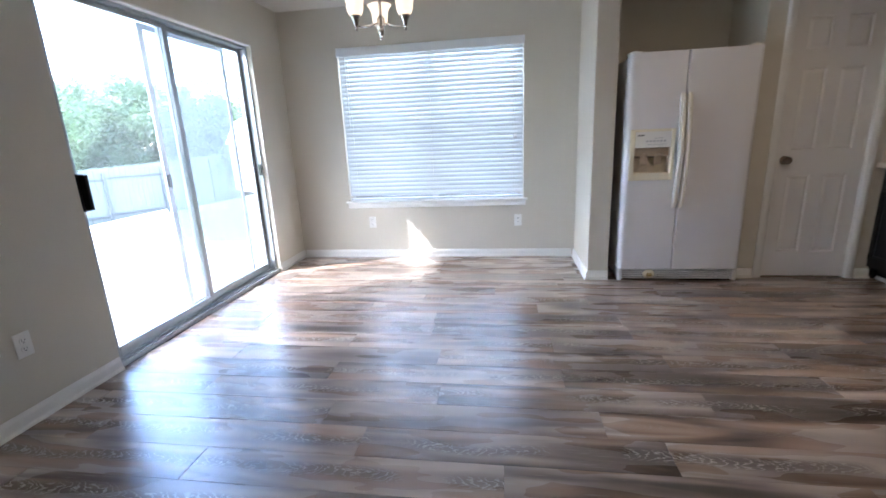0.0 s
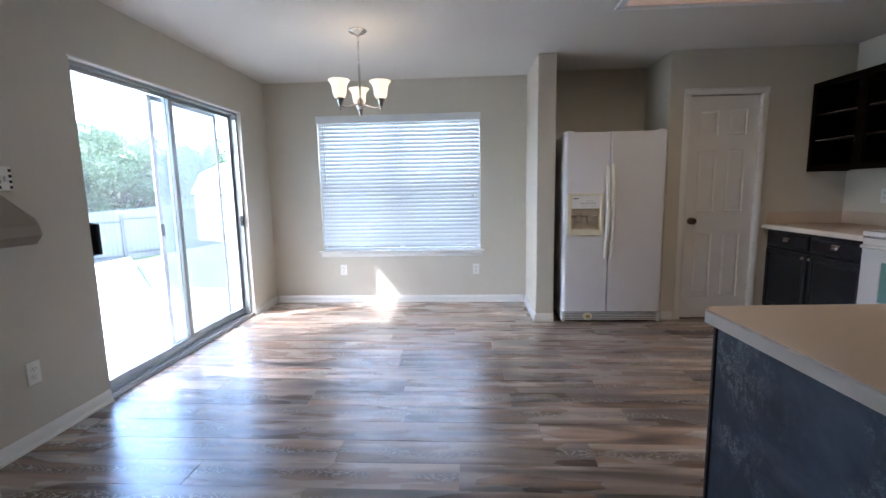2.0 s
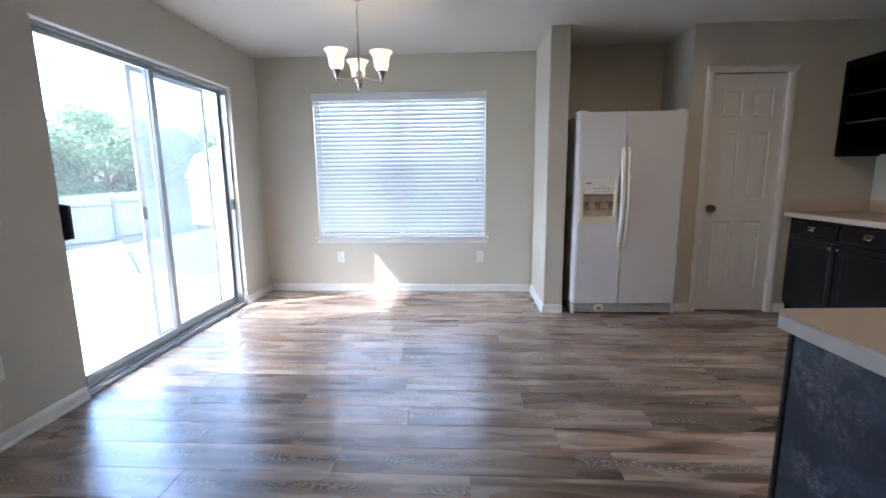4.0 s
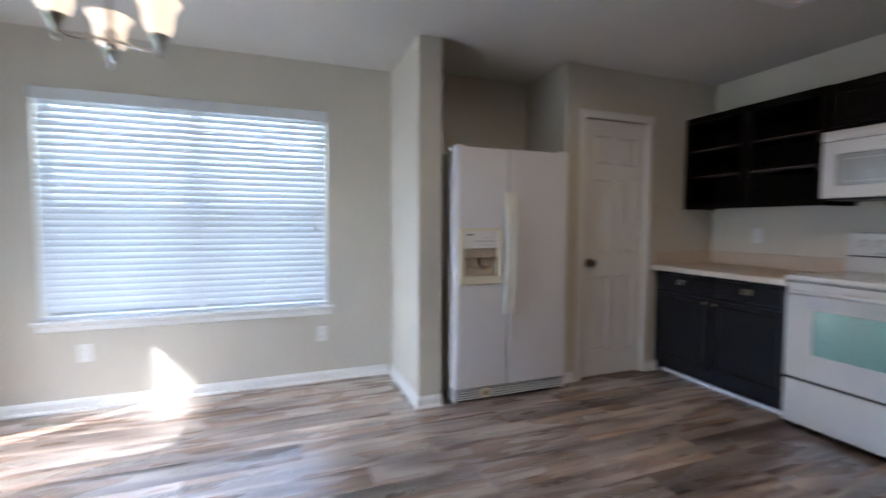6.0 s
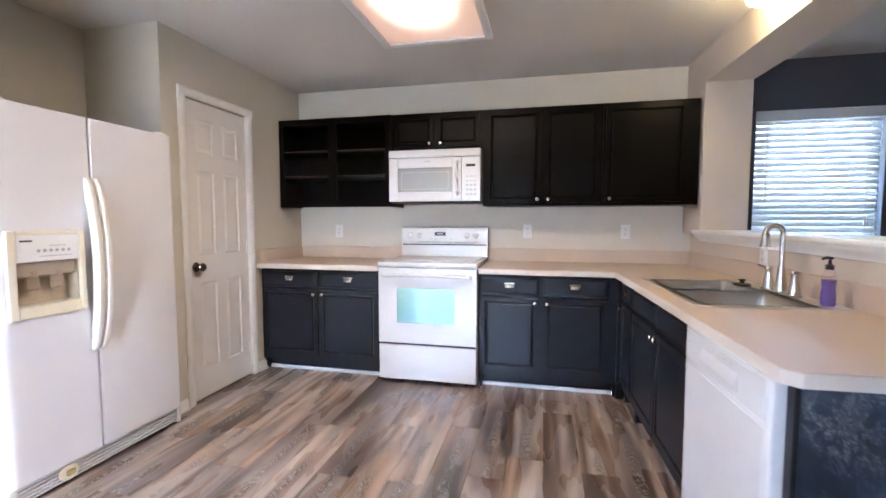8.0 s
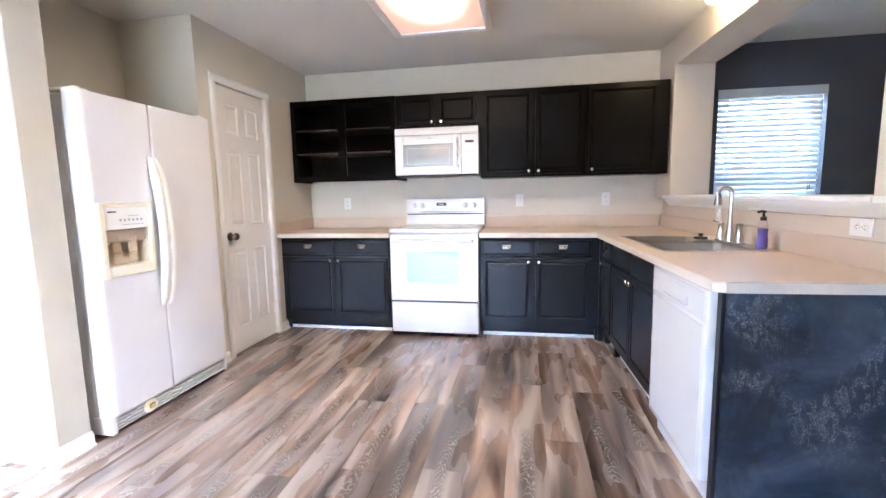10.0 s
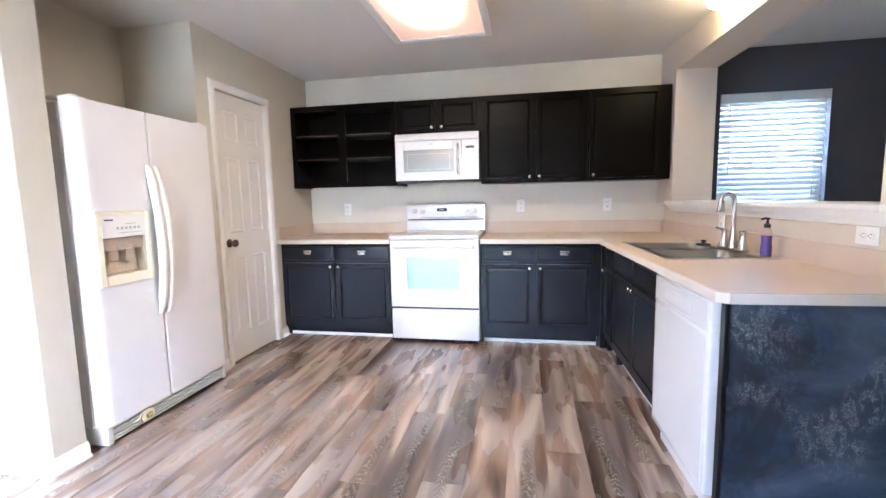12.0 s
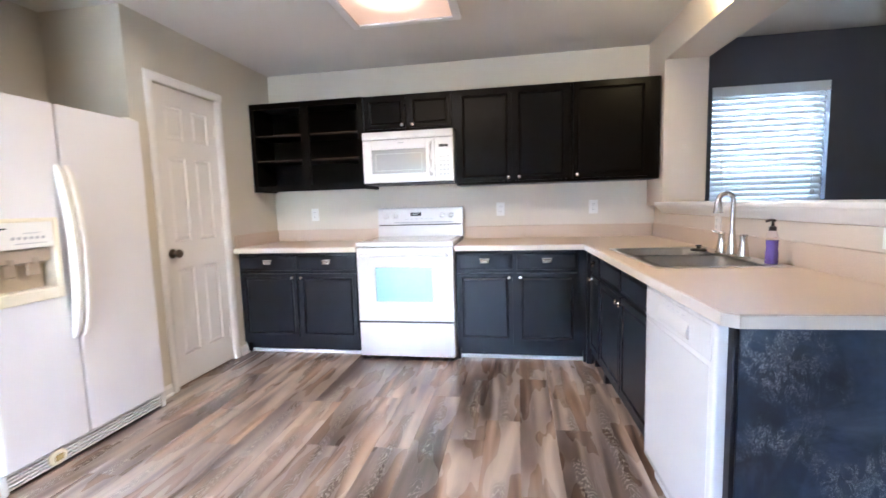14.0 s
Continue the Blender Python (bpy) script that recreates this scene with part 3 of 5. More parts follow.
def sill(name, m, w, label):
    s = thing(name, label, "window sill", m, kind="structure")
    bm = bmesh.new()
    prism(bm, [(-0.040, -0.012), (-0.034, -0.018), (0.0, -0.018), (0.0, 0.0), (-0.034, 0.0), (-0.040, -0.006)], 'x', -0.035, w + 0.035)
    part("stool", bm, TRIM, s)
    bm = bmesh.new()
    prism(bm, [(0, -0.018), (-0.022, -0.018), (-0.020, -0.030), (-0.012, -0.038), (-0.012, -0.066), (-0.006, -0.072), (0, -0.072)], 'x', -0.018, w + 0.018)
    part("apron", bm, TRIM, s)
    return s


sill("window_sill", facing(WX0, YN - 0.001, WZ0 + 0.004, 'south'), WX1 - WX0, "white painted sill and apron under the dining window")
bm = bmesh.new()
box(bm, WX0 + 0.002, WX1 - 0.002, YN, YN + 0.093, WZ0 + 0.0005, WZ0 + 0.004)
structure("window_stool_board", bm, TRIM, "white inner sill board of the dining window", "window sill")


def sliding_door():
    """Aluminium two-panel patio door: x from the near jamb to the far one, y outwards."""
    W, H = SY1 - SY0, SZ
    d = thing("door_1", "closed aluminium sliding patio door with two glass panels", "sliding door", Matrix(((0, -1, 0, XW - 0.035), (1, 0, 0, SY0), (0, 0, 1, 0), (0, 0, 0, 1))), kind="structure")
    bm = bmesh.new()
    box(bm, 0.001, 0.028, 0, 0.10, 0.03, H - 0.001, r=0.002)
    box(bm, W - 0.016, W - 0.001, 0, 0.10, 0.03, H - 0.001, r=0.002)
    box(bm, 0.028, W - 0.016, 0, 0.10, H - 0.022, H - 0.001, r=0.002)
    part("outer_frame", bm, ALU, d, "weathered aluminium frame")
    bm = bmesh.new()
    box(bm, 0.001, W - 0.001, -0.03, 0.12, 0.0, 0.014)
    for y in (-0.028, 0.018, 0.052, 0.092):
        box(bm, 0.001, W - 0.001, y, y + 0.006, 0.014, 0.032)
    part("threshold_track", bm, ALU, d, "grooved aluminium threshold")

    def panel(name, x0, x1, y, lead, tail):
        """lead and tail: widths of the two stiles."""
        top = H - 0.023
        bm = bmesh.new()
        box(bm, x0, x0 + lead, y, y + 0.026, 0.034, top, r=0.003)
        box(bm, x1 - tail, x1, y, y + 0.026, 0.034, top, r=0.003)
        box(bm, x0 + lead, x1 - tail, y, y + 0.026, 0.034, 0.034 + 0.062, r=0.003)
        box(bm, x0 + lead, x1 - tail, y, y + 0.026, top - 0.028, top, r=0.003)
        p = part(name, bm, ALU, d, "aluminium panel frame")
        gl = pbox("pane", DOORGLASS, p, (x0 + lead, x1 - tail, y + 0.010, y + 0.015, 0.096, top - 0.028))
        gl.visible_shadow = name == "sliding_panel"
        return p
    near = panel("sliding_panel", 0.028, 0.945, 0.026, 0.045, 0.045)
    far = panel("fixed_panel", 0.905, W - 0.016, 0.060, 0.045, 0.040)
    # pull of the sliding panel, and the keeper at the far jamb
    bm = bmesh.new()
    box(bm, 0.032, 0.078, 0.004, 0.026, 0.900, 1.100, r=0.003)
    box(bm, 0.050, 0.074, -0.034, 0.004, 0.906, 1.094, r=0.004)
    part("pull_handle", bm, BLACK, near, "black pull handle")
    bm = bmesh.new()
    box(bm, W - 0.046, W - 0.028, -0.004, 0.020, 0.935, 1.035, r=0.003)
    cyl(bm, (W - 0.037, -0.014, 1.0), (W - 0.037, -0.004, 1.0), 0.007, n=10)
    part("lock_keeper", bm, BLACK, far, "black lock keeper")
    # insect screen outside the glass
    bm = bmesh.new()
    x0, x1, y = 0.775, W - 0.19, 0.104
    for a, b in ((x0, x0 + 0.045), (x1 - 0.035, x1)):
        box(bm, a, b, y, y + 0.014, 0.034, H - 0.036, r=0.002)
    box(bm, x0 + 0.045, x1 - 0.035, y, y + 0.014, 0.034, 0.085)
    box(bm, x0 + 0.045, x1 - 0.035, y, y + 0.014, H - 0.07, H - 0.036)
    sc = part("screen_frame", bm, SCREENFR, d, "grey frame of the insect screen")
    pbox("screen_mesh", SCREEN, sc, (x0 + 0.045, x1 - 0.035, y + 0.006, y + 0.008, 0.085, H - 0.07), label="grey woven insect screen")
    bm = bmesh.new()
    box(bm, x0 + 0.004, x0 + 0.041, y - 0.012, y, 0.945, 1.035, r=0.006, seg=2)
    part("screen_handle", bm, BLACK, sc, "dark oval screen latch")
    return d


sliding_door()
for name, y, proud in (("trim_slider_far", SY1, 0.004), ("trim_slider_near", SY0 - 0.012, -0.002)):
    bm = bmesh.new()
    box(bm, XW - 0.034, XW + proud, y, y + 0.012, 0.033, SZ, r=0.002)
    structure(name, bm, TRIM, "thin white bead at the edge of the patio door opening", "trim")
bm = bmesh.new()
box(bm, XW - 0.034, XW + 0.004, SY0 - 0.012, SY1 + 0.012, SZ, SZ + 0.012, r=0.002)
structure("trim_slider_head", bm, TRIM, "thin white bead over the patio door opening", "trim")


def panel_leaf(parent, w, h, t, panels, material, fname, y0=0.0, inset=0.011, field=0.024):
    """A leaf of stiles and rails with raised fields; panels are (x0, x1, z0, z1)."""
    xs = sorted({0.0, w, *[p[0] for p in panels], *[p[1] for p in panels]})
    zs = sorted({0.0, h, *[p[2] for p in panels], *[p[3] for p in panels]})
    bm = bmesh.new()
    for a, b in zip(xs, xs[1:]):
        for c, d in zip(zs, zs[1:]):
            inside = any(p[0] <= a + 1e-6 and b <= p[1] + 1e-6 and p[2] <= c + 1e-6 and d <= p[3] + 1e-6 for p in panels)
            if inside:
                continue
            v = [bm.verts.new((x, y0, z)) for x, z in ((a, c), (b, c), (b, d), (a, d))]
            bm.faces.new(v)
    bmesh.ops.remove_doubles(bm, verts=bm.verts, dist=1e-5)
    for p in panels:            # bevelled walls of the recess
        o = [(p[0], p[2]), (p[1], p[2]), (p[1], p[3]), (p[0], p[3])]
        i = [(p[0] + 0.008, p[2] + 0.008), (p[1] - 0.008, p[2] + 0.008), (p[1] - 0.008, p[3] - 0.008), (p[0] + 0.008, p[3] - 0.008)]
        vo = [bm.verts.new((x, y0, z)) for x, z in o]
        vi = [bm.verts.new((x, y0 + inset, z)) for x, z in i]
        for k in range(4):
            bm.faces.new((vo[k], vo[(k + 1) % 4], vi[(k + 1) % 4], vi[k]))
    o = [(0, 0), (w, 0), (w, h), (0, h)]
    vo = [bm.verts.new((x, y0, z)) for x, z in o]
    vb = [bm.verts.new((x, y0 + t, z)) for x, z in o]
    for k in range(4):
        bm.faces.new((vo[k], vo[(k + 1) % 4], vb[(k + 1) % 4], vb[k]))
    bm.faces.new(vb)
    bmesh.ops.remove_doubles(bm, verts=bm.verts, dist=1e-5)
    leaf = part(fname, bm, material, parent, smooth=False)
    for p in panels:
        bm = bmesh.new()
        lev = [(0.004, inset), (0.010, inset), (0.010 + field, 0.003), (0.012 + field, 0.003)]
        rings = []
        for off, dep in lev:
            rings.append([bm.verts.new((x, y0 + dep, z)) for x, z in ((p[0] + off, p[2] + off), (p[1] - off, p[2] + off), (p[1] - off, p[3] - off), (p[0] + off, p[3] - off))])
        for a, b in zip(rings, rings[1:]):
            for k in range(4):
                bm.faces.new((a[k], a[(k + 1) % 4], b[(k + 1) % 4], b[k]))
        bm.faces.new(rings[-1])
        part("panel", bm, material, leaf, smooth=False)
    return leaf


def pantry_door():
    w, h = 0.600, 2.022
    d = thing("door_2", "closed white six-panel pantry door", "door", facing(PX0 + 0.005, YP + 0.012, 0.012, 'south'), kind="structure")
    m = 0.095
    xa, xb, xc, xd = m, w / 2 - 0.045, w / 2 + 0.045, w - m
    rows = ((0.20, 0.80), (0.99, 1.56), (1.68, 1.90))
    leaf = panel_leaf(d, w, h, 0.035, [(a, b, c, e) for c, e in rows for a, b in ((xa, xb), (xc, xd))], DOORPAINT, "door_leaf", field=0.02)
    bm = bmesh.new()
    rot = Matrix.Translation((0.058, 0, 0.915)) @ Matrix.Rotation(radians(90), 4, 'X')
    lathe(bm, [(0.0, 0.001), (0.031, 0.001), (0.033, 0.005), (0.026, 0.010), (0.011, 0.013), (0.010, 0.030), (0.018, 0.036), (0.027, 0.046), (0.029, 0.056), (0.024, 0.066), (0.010, 0.071), (0, 0.072)], 24, rot)
    part("door_knob", bm, BRONZE, leaf, "aged bronze door knob")
    for z in (0.22, 1.02, 1.80):
        bm = bmesh.new()
        cyl(bm, (w + 0.004, -0.006, z - 0.045), (w + 0.004, -0.006, z + 0.045), 0.0065, n=10)
        box(bm, w - 0.020, w + 0.003, -0.003, 0.001, z - 0.043, z + 0.043)
        part("hinge", bm, PLATE, leaf, "painted hinge")
    # jamb and casing
    bm = bmesh.new()
    jw = PX1 - PX0
    box(bm, -0.0048, -0.001, -0.010, 0.100, -0.011, 2.030)
    box(bm, jw - 0.009, jw - 0.0052, -0.010, 0.100, -0.011, 2.030)
    part("jamb", bm, TRIM, d)
    c = 0.058
    prof = [(0, 0), (0, -0.010), (0.010, -0.016), (0.040, -0.018), (0.052, -0.014), (c, -0.008), (c, 0)]
    y = -0.0125
    for nm, flip, x in (("casing_side", -1, -0.002), ("casing_side", 1, jw - 0.008)):
        bm = bmesh.new()
        prism(bm, [(x + flip * u, y + v) for u, v in prof], 'z', -0.011, 2.030)
        part(nm, bm, TRIM, d)
    bm = bmesh.new()
    prism(bm, [(y + v - 0.0005, 2.030 + u) for u, v in prof], 'x', -0.002 - c, jw - 0.008 + c)
    part("casing_head", bm, TRIM, d)
    return d


pantry_door()

# ---- kitchen ----
CT, CTH = 0.894, 0.037          # counter top height and edge thickness
XF = 3.575                      # front of the base cabinets on the east wall
XC = 3.515                      # front edge of the counter


def cup_pull(parent, x, y, z):
    bm = bmesh.new()
    n, k = 12, 5
    rings = []
    for j in range(k + 1):
        a = math.pi / 2 * j / k
        ring = []
        for i in range(n + 1):
            u = -1 + 2 * i / n
            rad = math.sqrt(max(0.0, 1 - u * u)) * 0.5 + 0.5
            ring.append(bm.verts.new((x + u * 0.034, y - math.sin(a) * 0.024 * rad, z + 0.014 - (1 - math.cos(a)) * 0.028)))
        rings.append(ring)
    for a, b in zip(rings, rings[1:]):
        for i in range(n):
            bm.faces.new((a[i], a[i + 1], b[i + 1], b[i]))
    bmesh.ops.solidify(bm, geom=bm.faces[:], thickness=0.002)
    box(bm, x - 0.037, x + 0.037, y - 0.002, y + 0.001, z + 0.010, z + 0.020)
    return part("cup_pull", bm, NICKEL, parent, "nickel cup pull")


def knob(parent, x, y, z):
    bm = bmesh.new()
    rot = Matrix.Translation((x, y, z)) @ Matrix.Rotation(radians(90), 4, 'X')
    lathe(bm, [(0, 0), (0.006, 0), (0.005, 0.010), (0.012, 0.015), (0.0145, 0.020), (0.012, 0.025), (0.0, 0.027)], 16, rot)
    return part("knob", bm, NICKEL, parent, "small nickel knob")


def cabinet_door(parent, x0, x1, z0, z1, knob_at, material, y=0.0, name="door"):
    w, h = x1 - x0, z1 - z0
    s = 0.030
    holder = panel_leaf(parent, w, h, 0.019, [(s, w - s, s, h - s)], material, name, y0=-0.020, inset=0.009, field=0.010)
    holder.location = (x0, y, z0)
    if knob_at:
        k = knob(holder, knob_at[0] - x0, -0.020, knob_at[1] - z0)
    return holder


def drawer(parent, x0, x1, z0, z1, pull=True):
    bm = bmesh.new()
    box(bm, x0, x1, -0.020, -0.001, z0, z1, r=0.005, seg=2)
    box(bm, x0 + 0.018, x1 - 0.018, -0.0215, -0.019, z0 + 0.018, z1 - 0.018, r=0.001)
    d = part("drawer_front", bm, BLACKCAB, parent)
    if pull:
        cup_pull(d, (x0 + x1) / 2, -0.021, (z0 + z1) / 2 + 0.005)
    return d


def base_unit(label, m, w, bays, depth=0.58, toe=0.07):
    """bays: (x0, x1, drawer?, pull?, knob side)"""
    c = thing("base_cabinet", label, "kitchen cabinet", m, "base cabinets")
    zt = CT - CTH - 0.002
    for nm, dims in (("face_frame", (0.0, w, 0.0, 0.018, 0.095, zt)), ("side_panel", (0.0, 0.018, 0.0182, depth, 0.0, zt)), ("side_panel", (w - 0.018, w, 0.0182, depth, 0.0, zt)),
                     ("bottom_panel", (0.0182, w - 0.0182, 0.0182, depth, 0.095, 0.113)), ("back_panel", (0.0182, w - 0.0182, depth - 0.01, depth, 0.1132, zt))):
        pbox(nm, BLACKCAB, c, dims)
    pbox("toe_kick", BLACKCAB, c, (0.018, w - 0.018, toe, toe + 0.015, 0.0, 0.094))
    for x0, x1, has, pull, side in bays:
        if has:
            drawer(c, x0, x1, 0.706, 0.828, pull)
        kx = x1 - 0.026 if side == 'r' else x0 + 0.026
        cabinet_door(c, x0, x1, 0.150, 0.680, (kx, 0.680 - 0.030) if side else None, BLACKCAB)
    return c


w1 = YP - 4.818
base_unit("blue-black painted base cabinet between pantry wall and range", facing(XF, YP - 0.001, 0, 'west'), w1 - 0.003,
          [(0.022, 0.508, True, True, 'r'), (0.532, w1 - 0.022, True, True, 'l')])
y2 = 4.044
east_unit = base_unit("blue-black painted base cabinet between range and corner", facing(XF, y2, 0, 'west'), y2 - 3.086,
          [(0.016, 0.425, True, True, 'r'), (0.458, 0.893, True, True, 'l')])
pbox("corner_filler", BLACKCAB, east_unit, (0.9585, 0.996, -0.012, 0.06, 0.0, CT - CTH - 0.002))
# cabinets of the peninsula, facing north
PF = 0.565
base_unit("narrow blue-black base cabinet at the inner corner", PEN @ facing(-0.655, PF, 0, 'north'), 0.30, [(0.022, 0.282, True, True, 'l')], depth=0.53)
base_unit("blue-black sink base cabinet with false drawer fronts", PEN @ facing(-0.958, PF, 0, 'north'), 0.985,
          [(0.020, 0.488, True, False, 'r'), (0.500, 0.968, True, False, 'l')], depth=0.53)

# white shoe moulding at the toe kicks
for name, m, L in (("shoe_moulding_left", facing(XF + 0.060, YP - 0.03, 0, 'west'), w1 - 0.035), ("shoe_moulding_right", facing(XF + 0.060, y2 - 0.004, 0, 'west'), 0.953),
                   ("shoe_moulding_peninsula", PEN @ facing(-0.60, PF - 0.060, 0, 'north'), 1.34)):
    bm = bmesh.new()
    prism(bm, [(-0.004, 0), (0.008, 0), (0.008, 0.024), (0.005, 0.027), (0.000, 0.025), (-0.004, 0.018)], 'x', 0, L)
    ob = structure(name, bm, SEAL, "white shoe moulding along the cabinet toe kick", "trim")
    ob.matrix_world = m


def counter(name, label, outline, m=None, edge=True):
    """A laminate slab of the outline, with a paler built-up front edge."""
    c = thing(name, label, "countertop", m)
    bm = bmesh.new()
    prism(bm, outline, 'z', CT - CTH, CT)
    es = [e for e in bm.edges if all(abs(v.co.z - CT) < 1e-5 for v in e.verts)]
    bmesh.ops.bevel(bm, geom=es, offset=0.004, segments=2, affect='EDGES')
    part("top", bm, LAMINATE, c)
    return c


def edge_band(parent, pts):
    """Pale edge strip along a run of points, at the counter's front."""
    for (x0, y0), (x1, y1) in zip(pts, pts[1:]):
        L = math.hypot(x1 - x0, y1 - y0)
        ux, uy = (x1 - x0) / L, (y1 - y0) / L
        bm = bmesh.new()
        prism(bm, [(-0.003, CT - CTH - 0.002), (0.0, CT - CTH - 0.002), (0.0, CT - 0.004), (-0.003, CT - 0.005)], 'x', 0, L)
        e = part("edge_band", bm, LAMEDGE, parent, "pale laminate edge")
        e.matrix_local = Matrix(((ux, -uy, 0, x0), (uy, ux, 0, y0), (0, 0, 1, 0), (0, 0, 0, 1)))


c1 = counter("countertop_pantry_side", "beige laminate countertop between pantry wall and range", [(XC, 4.818), (XE, 4.818), (XE, YP), (XC, YP)])
edge_band(c1, [(XC, 4.818), (XC, YP)][::-1])
pbox("backsplash", LAMINATE, c1, (XE - 0.02, XE, 4.818, YP - 0.02, CT + 0.0005, CT + 0.106), r=0.003)
pbox("backsplash_return", LAMINATE, c1, (XC + 0.02, XE, YP - 0.02, YP, CT + 0.0005, CT + 0.106), r=0.003)

# L-shaped counter: east run and peninsula, with the sink cut out, drawn in the peninsula's frame
inv = PEN.inverted()
def loc(x, y):
    v = inv @ Vector((x, y, 0))
    return (v.x, v.y)


a0, a1 = loc(XC, 4.044), loc(XE - 0.0005, 4.044)
DEP, ENDX = 0.625, -2.636
inner = loc(XC, 3.05)
SX0, SX1, SYF, SYB = -1.842, -1.005, 0.540, -0.022   # sink rim
hx0, hx1, hy0, hy1 = SX0 + 0.03, SX1 - 0.03, SYB + 0.03, SYF - 0.03
c2 = thing("countertop_peninsula", "beige laminate L-shaped countertop with a clipped end corner", "countertop", PEN)
bm = bmesh.new()
ix = inner[0] + (DEP - inner[1]) * 0.04
nodes_at = {}
def corner(x, y):
    key = (round(x, 5), round(y, 5))
    if key not in nodes_at:
        nodes_at[key] = bm.verts.new((x, y, CT))
    return nodes_at[key]


for poly in ([a0, a1, (0, hy1), (ix, hy1), (ix, DEP)],
             [(0, hy1), (0, WF), (hx1, WF), (hx1, hy0), (hx1, hy1), (ix, hy1)],
             [(hx1, WF), (hx0, WF), (hx0, hy0), (hx1, hy0)],
             [(ix, hy1), (hx1, hy1), (hx0, hy1), (hx0, DEP), (ix, DEP)],
             [(hx0, WF), (-2.540, WF), (-2.540, DEP), (hx0, DEP), (hx0, hy1), (hx0, hy0)],
             [(-2.540, WF), (-2.540, -0.30), (ENDX, -0.30), (ENDX, DEP - 0.030), (ENDX + 0.030, DEP), (-2.540, DEP)]):
    bm.faces.new([corner(*p) for p in poly])
bmesh.ops.recalc_face_normals(bm, faces=bm.faces)
low = bmesh.ops.extrude_face_region(bm, geom=bm.faces[:], use_keep_orig=True)
for v in low["geom"]:
    if isinstance(v, bmesh.types.BMVert):
        v.co.z = CT - CTH
part("top", bm, LAMINATE, c2, smooth=False)
edge_band(c2, [a0, (ix, DEP), (ENDX + 0.030, DEP), (ENDX, DEP - 0.030), (ENDX, -0.30)])
pbox("backsplash", LAMINATE, c2, (-2.533, -0.021, WF + 0.0005, WF + 0.020, CT - 0.004, CT + 0.106), r=0.003)
strip = pbox("backsplash", LAMINATE, c2, (XE - 0.02, XE - 0.0005, 2.475, 4.044, CT - 0.004, CT + 0.106), r=0.003)
strip.matrix_local = PEN.inverted()

# end panel with chalkboard paint, and the filler beside the dishwasher
ep = thing("peninsula_end_panel", "chalkboard-painted end panel with smudged chalk marks", "panel", PEN)
pbox("panel", CHALK, ep, (ENDX + 0.028, ENDX + 0.046, -0.30, DEP - 0.045, 0.0, CT - CTH - 0.002), r=0.002, label="smudged chalkboard")
pbox("edge_strip", BLACKCAB, ep, (ENDX + 0.024, ENDX + 0.058, DEP - 0.044, DEP - 0.030, 0.0, CT - CTH - 0.002), r=0.002)
pbox("filler", BLACKCAB, ep, (ENDX + 0.047, ENDX + 0.095, 0.02, DEP - 0.046, 0.0, CT - CTH - 0.002), r=0.002)

# ledge of the pass-through
lg = thing("pass_through_ledge", "white painted ledge with crown moulding above the sink", "ledge", PEN)
pbox("ledge_board", TRIM, lg, (-2.394, -0.356, -0.34, 0.006, 1.1455, 1.172), r=0.006, seg=2)
for xa, xb in ((-2.60, -2.396), (-0.354, -0.20)):
    pbox("ledge_end", TRIM, lg, (xa, xb, 0.001, 0.007, 1.1455, 1.172), r=0.002)
bm = bmesh.new()
prism(bm, [(WF + 0.0005, 1.145), (-0.006, 1.145), (-0.010, 1.132), (-0.024, 1.116), (-0.040, 1.105), (-0.047, 1.090), (WF + 0.0005, 1.086)], 'x', -2.53, -0.20)
part("crown_moulding", bm, TRIM, lg)


def outlet(label, m, kind="duplex", group="wall outlets"):
    """Cover plate on a wall; x right, z up, y into the wall."""
    o = thing("wall_outlet" if kind != "switch" else "light_switch", label, "outlet" if kind != "switch" else "switch", m, group if kind != "switch" else "")
    double = kind == "double"
    w = 0.058 if double else 0.036
    pbox("plate", PLATE, o, (-w, w, -0.006, 0.0, -0.058, 0.058), r=0.002)
    for xc in ((-0.023, 0.023) if double else (0.0,)):
        if kind == "switch":
            pbox("toggle", PLATE, o, (xc - 0.005, xc + 0.005, -0.016, -0.005, -0.012, 0.012), r=0.002)
            continue
        for zc in (-0.020, 0.020):
            bm = bmesh.new()
            cyl(bm, (xc, -0.0085, zc), (xc, -0.005, zc), 0.0165, n=20)
            s = part("socket", bm, PLATE, o)
            bm = bmesh.new()
            box(bm, xc - 0.008, xc - 0.0055, -0.0092, -0.0084, zc - 0.002, zc + 0.008)
            box(bm, xc + 0.0055, xc + 0.008, -0.0092, -0.0084, zc - 0.001, zc + 0.007)
            cyl(bm, (xc, -0.0092, zc - 0.008), (xc, -0.0084, zc - 0.008), 0.0025, n=8)
            part("slots", bm, BLACK, s)
    return o


WESTWALL = Matrix(((0, -1, 0, 0), (1, 0, 0, 0), (0, 0, 1, 0), (0, 0, 0, 1)))
outlet("white duplex outlet low under the dining window", facing(-0.582, YN, 0.372, 'south'))
outlet("white duplex outlet low beside the stub wall", facing(0.920, YN, 0.372, 'south'))
outlet("white duplex outlet low beside the patio door", Matrix.Translation((XW, 3.708, 0.372)) @ WESTWALL)
outlet("white light switch with black patterned cover beside patio door", Matrix.Translation((XW, 3.706, 1.350)) @ WESTWALL, "switch")
outlet("white duplex outlet above the counter by the pantry", facing(XE, 5.461, 1.140, 'west'))
outlet("white duplex outlet above the counter beside the range", facing(XE, 3.722, 1.147, 'west'))
outlet("white duplex outlet above the corner counter", facing(XE, 2.941, 1.147, 'west'))
